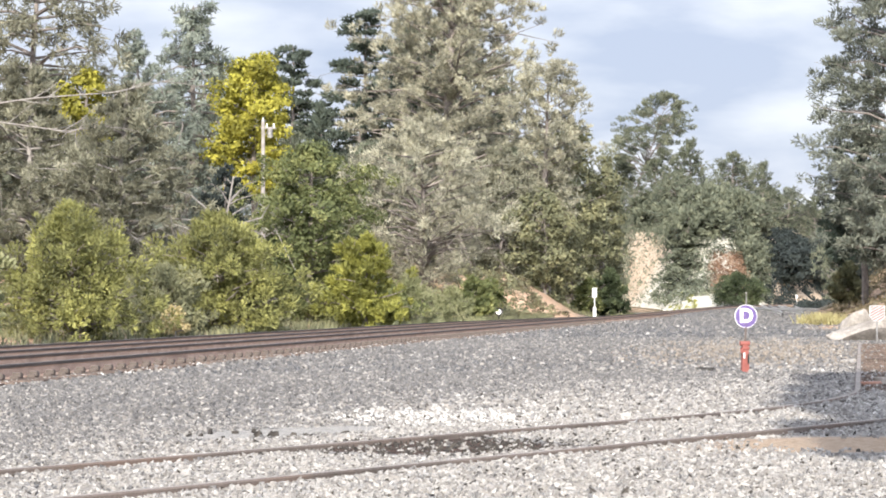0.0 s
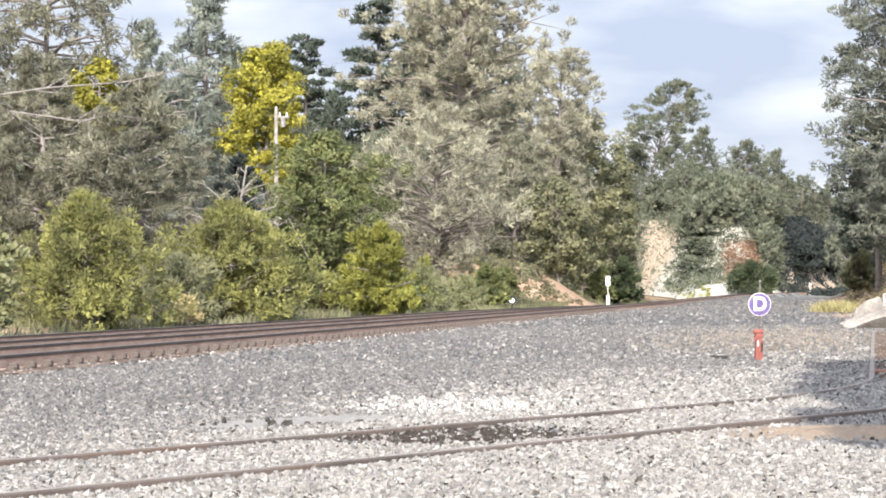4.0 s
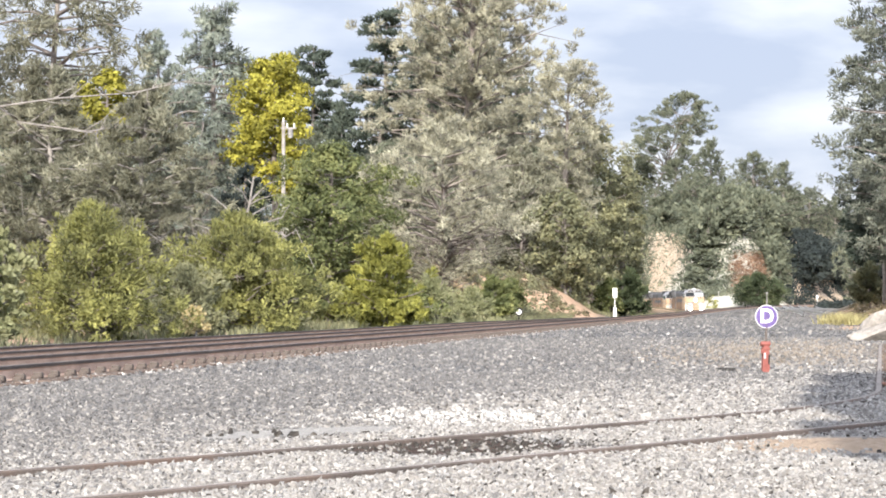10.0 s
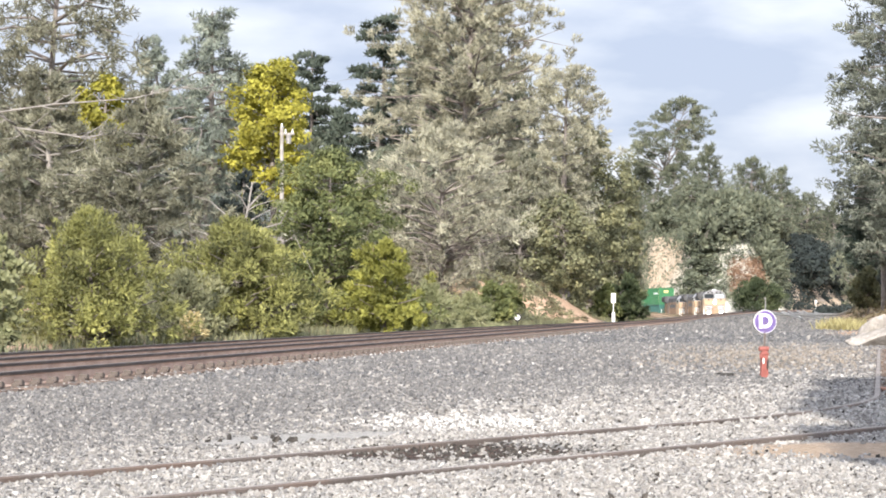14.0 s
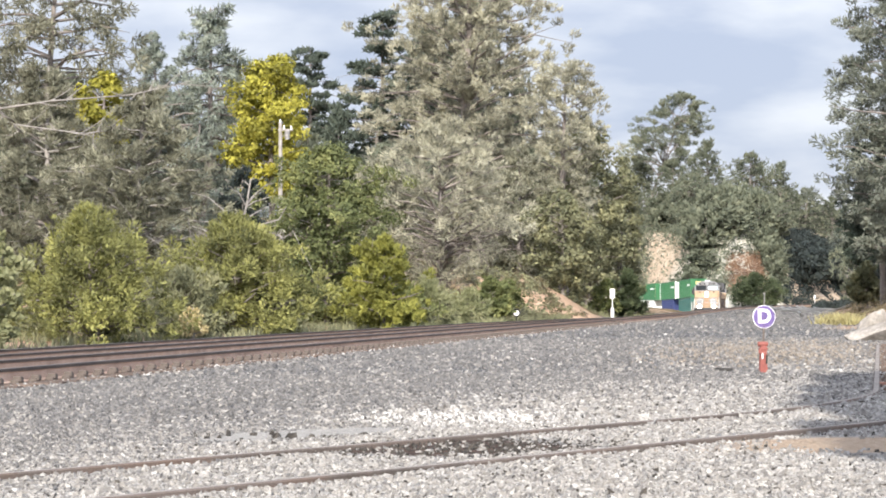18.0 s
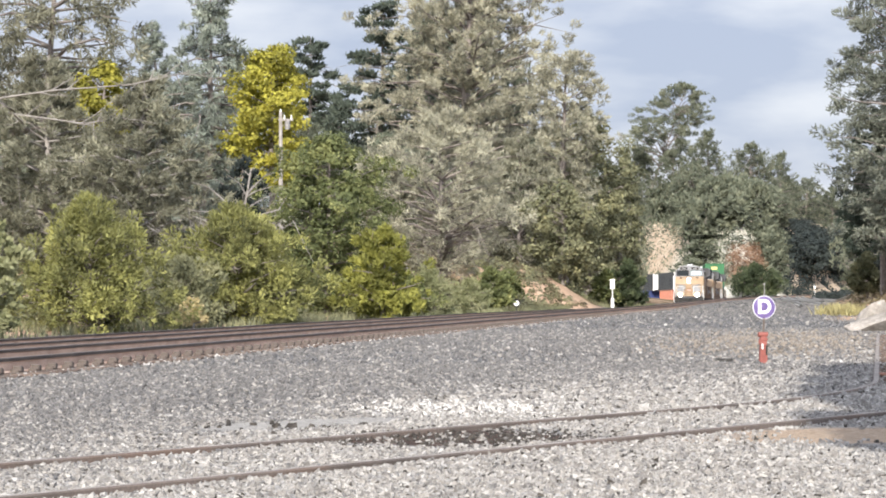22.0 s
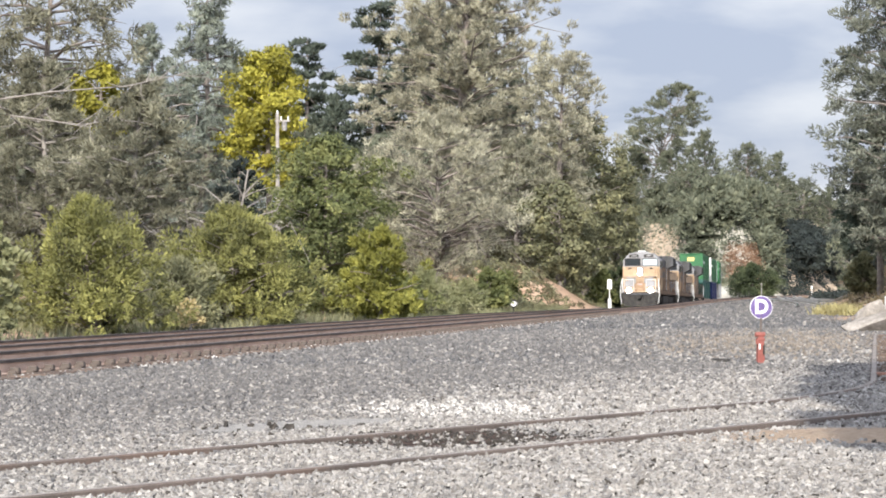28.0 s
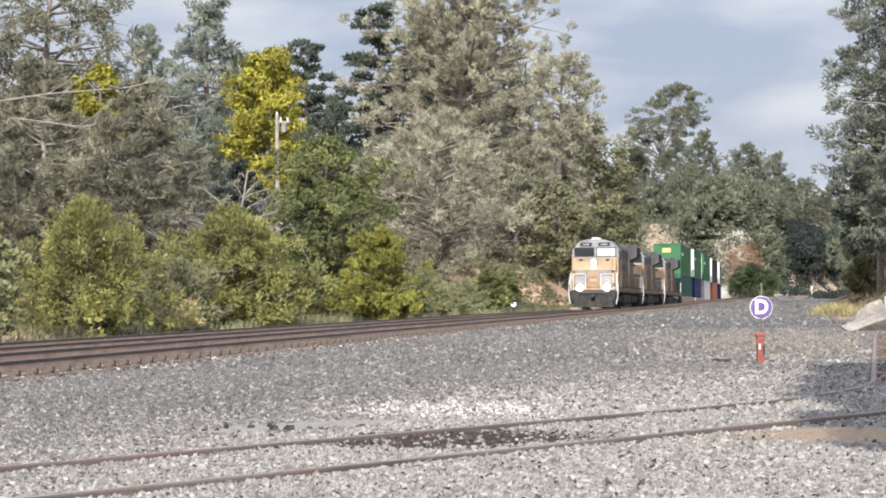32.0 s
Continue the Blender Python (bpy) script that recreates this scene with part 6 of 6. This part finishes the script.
def undergrowth():
    x, y = uu * DX - vv * DY, uu * DY + vv * DX
    keep = (uu < 163) | (uu > 188) | (vv > 26)
    x, y = x[keep], y[keep]
    z = ground_height(x, y)
    r = rng.uniform(0.3, 1.1, len(x))
    k = np.repeat(np.arange(len(x)), 18)
    d = rng.normal(0, 1, (len(k), 3))
    d /= np.linalg.norm(d, axis=1)[:, None]
    c = np.c_[x, y, z][k] + d * r[k][:, None] * np.array((1, 1, 1.2)) * rng.uniform(0.5, 1, (len(k), 1))
    c[:, 2] = np.maximum(c[:, 2], z[k] + 0.05)
    v = leaf_quads(c, d, 0.30, 0.18, rng)
    tagged(new("undergrowth", np_mesh("undergrowth", v, np.arange(len(v)).reshape(-1, 4), "leaf_dark")), "low green brush under the trees", "brush", kind="stuff")


undergrowth()


def hill_brush():
    """Brush on the far hill, with two bare tan cuts left open."""
    x, y = rng.uniform(34, 74, 6400), rng.uniform(385, 490, 6400)
    z = ground_height(x, y)
    a = x / y
    middle = np.interp(z, (2, 6, 10, 13, 15), (0.0975, 0.0975, 0.102, 0.098, 0.096))
    bare = ((np.abs(a - middle) < 0.0062 + 0.0022 * np.sin(z * 2.1)) & (z < 15.5) & (rng.uniform(0, 1, len(x)) < 0.84)) | ((a > 0.128) & (a < 0.143) & (z > 3.5) & (z < 10))
    keep = (z > 1.2) & (a < 0.151) & ~bare
    x, y, z = x[keep], y[keep], z[keep]
    r = rng.uniform(0.6, 2.2, len(x))
    k = np.repeat(np.arange(len(x)), 20)
    d = rng.normal(0, 1, (len(k), 3))
    d /= np.linalg.norm(d, axis=1)[:, None]
    c = np.c_[x, y, z][k] + d * r[k][:, None]
    v = leaf_quads(c, d, 0.66, 0.26, rng)
    tagged(new("hill_brush", np_mesh("hill_brush", v, np.arange(len(v)).reshape(-1, 4), "leaf_far")), "grey-green brush on the far hill", "brush", kind="stuff")


hill_brush()


def rust_brush():
    """Dry rust-brown brush in the small cut on the far hill, and olive scrub on the pale strip below."""
    for name, label, leaf, n, (a0, a1), (y0, y1), (z0, z1), size in (("rust_brush", "dry rust-brown brush on the far hill", "brush_rust", 800, (0.128, 0.144), (388, 425), (3.0, 10.0), 1.0), ("olive_scrub", "low olive scrub on the pale ground below the hill", "leaf_lime", 60, (0.098, 0.122), (366, 396), (-1.0, 3.0), 0.55)):
        y = rng.uniform(y0, y1, n)
        x = y * rng.uniform(a0, a1, n)
        z = ground_height(x, y)
        keep = (z > z0) & (z < z1)
        x, y, z = x[keep], y[keep], z[keep]
        r = rng.uniform(0.4, 1.2, len(x)) * size
        k = np.repeat(np.arange(len(x)), 24)
        d = rng.normal(0, 1, (len(k), 3))
        d /= np.linalg.norm(d, axis=1)[:, None]
        c = np.c_[x, y, z][k] + d * r[k][:, None]
        v = leaf_quads(c, d, 0.5, 0.2, rng)
        tagged(new(name, np_mesh(name, v, np.arange(len(v)).reshape(-1, 4), leaf)), label, "brush", kind="stuff")


rust_brush()


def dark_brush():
    """Dense brush, coloured dark for the shade under the oaks where the near line goes out of sight."""
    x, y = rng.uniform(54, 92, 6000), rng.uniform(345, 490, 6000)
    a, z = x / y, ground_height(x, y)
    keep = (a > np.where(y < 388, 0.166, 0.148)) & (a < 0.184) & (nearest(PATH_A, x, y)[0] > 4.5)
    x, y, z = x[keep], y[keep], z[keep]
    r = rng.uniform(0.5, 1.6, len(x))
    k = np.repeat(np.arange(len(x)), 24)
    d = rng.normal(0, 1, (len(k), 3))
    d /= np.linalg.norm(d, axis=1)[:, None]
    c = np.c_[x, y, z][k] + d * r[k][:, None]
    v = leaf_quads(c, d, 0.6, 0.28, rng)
    tagged(new("dark_brush", np_mesh("dark_brush", v, np.arange(len(v)).reshape(-1, 4), "leaf_shaded")), "dense brush under the oaks, coloured dark for shade", "brush", kind="stuff")


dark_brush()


def cutting_brush():
    """Low green and dry brush that breaks up the cut bank."""
    u, v = 126 + 54 * rng.uniform(0, 1, 330) ** 1.3, rng.uniform(18.0, 22.0, 330)
    x, y = u * DX - v * DY, u * DY + v * DX
    z = ground_height(x, y)
    for name, label, leaf, share in (("shrub_growth", "low green shrubs on the cut bank", "leaf_dark", slice(0, 170)), ("dry_brush", "dry brown brush on the cut bank", "brush_dry", slice(250, 330))):
        xs, ys, zs = x[share], y[share], z[share]
        r = rng.uniform(0.12, 0.5, len(xs))
        k = np.repeat(np.arange(len(xs)), 40)
        d = rng.normal(0, 1, (len(k), 3))
        d /= np.linalg.norm(d, axis=1)[:, None]
        c = np.c_[xs, ys, zs][k] + d * r[k][:, None] * rng.uniform(0.5, 1, (len(k), 1))
        q = leaf_quads(c, d, 0.20, 0.10, rng)
        tagged(new(name, np_mesh(name, q, np.arange(len(q)).reshape(-1, 4), leaf)), label, "brush", kind="stuff")


cutting_brush()


def crest_brush():
    """Shrubs and dry grass that hang over the top of the cut bank."""
    u, v = rng.uniform(169, 200, 420), rng.uniform(20.0, 27.0, 420)
    ok = v > 19.6 + 0.22 * np.abs(u - 172)
    x, y = (u * DX - v * DY)[ok], (u * DY + v * DX)[ok]
    z = ground_height(x, y)
    for name, label, leaf, share in (("crest_shrubs", "green shrubs along the top of the cut bank", "leaf_dark", slice(0, 170)), ("crest_grass", "dry tan grass along the top of the cut bank", "brush_dry", slice(170, 260))):
        xs, ys, zs = x[share], y[share], z[share]
        r = rng.uniform(0.3, 0.85, len(xs))
        k = np.repeat(np.arange(len(xs)), 60)
        d = rng.normal(0, 1, (len(k), 3))
        d /= np.linalg.norm(d, axis=1)[:, None]
        c = np.c_[xs, ys, zs][k] + d * r[k][:, None] * rng.uniform(0.4, 1, (len(k), 1))
        q = leaf_quads(c, d, 0.26, 0.11, rng)
        tagged(new(name, np_mesh(name, q, np.arange(len(q)).reshape(-1, 4), leaf)), label, "brush", kind="stuff")


crest_brush()


def bank_brush():
    """Dry brown brush on the yard-side bank."""
    x, y = rng.uniform(15, 62, 2600), rng.uniform(82, 330, 2600)
    u, v = x * DX + y * DY, -x * DY + y * DX
    keep = (v < -0.3 - rng.exponential(0.8, 2600) - 0.0115 * u) & (v > -26)
    x, y = x[keep], y[keep]
    z = ground_height(x, y)
    r = rng.uniform(0.15, 0.7, len(x)) * (1 + y / 220)
    k = np.repeat(np.arange(len(x)), 26)
    d = rng.normal(0, 1, (len(k), 3))
    d /= np.linalg.norm(d, axis=1)[:, None]
    c = np.c_[x, y, z][k] + d * r[k][:, None] * np.array((1, 1, 0.8))
    c[:, 2] = np.maximum(c[:, 2], z[k] + 0.03)
    v = leaf_quads(c, d, 0.24, 0.12, rng)
    tagged(new("bank_brush", np_mesh("bank_brush", v, np.arange(len(v)).reshape(-1, 4), "brush_dry")), "dry brown brush on the yard-side bank", "brush", kind="stuff")


bank_brush()

# ---- ties, last of the pieces ----
ties(near_track, track_a, 14, 164, 0.52, -0.175)
ties(far_track, track_b, 30, 120, 0.6, -0.185)
for s in np.arange(17.6, 42, 2.7):
    o = new("tie", TIE)
    o.parent = yard_track
    o.matrix_basis = pose_along(siding, s, 0.352 + random.uniform(-0.02, 0.02)) @ Matrix.Translation((0, -0.64, 0)) @ Matrix.Rotation(random.uniform(-0.03, 0.03), 4, "Z")


# ---- movement ----
SPEED, END_PLACE = 9.65, 146.6


def on_line(s, z):
    """Pose of a car whose middle is at s on the far track, facing down the line."""
    a, b, q = Vector(track_b(s - 7)), Vector(track_b(s + 7)), Vector(track_b(s))
    f = (a - b).normalized()
    left = Vector((0, 0, 1)).cross(f).normalized()
    up = f.cross(left)
    m = Matrix((f, left, up)).transposed().to_4x4()
    m.translation = (a + b) / 2 * 0.5 + q * 0.5 + up * z
    return m


def motions():
    for ob, back, z, facing in TRAIN:
        walk(ob, [(t, on_line(END_PLACE + SPEED * (32 - t) + back, z) @ pose(0, 0, 0, 0, 0, 0 if facing > 0 else 180)) for t in np.arange(0, 32.01, 1.0)])


motions()
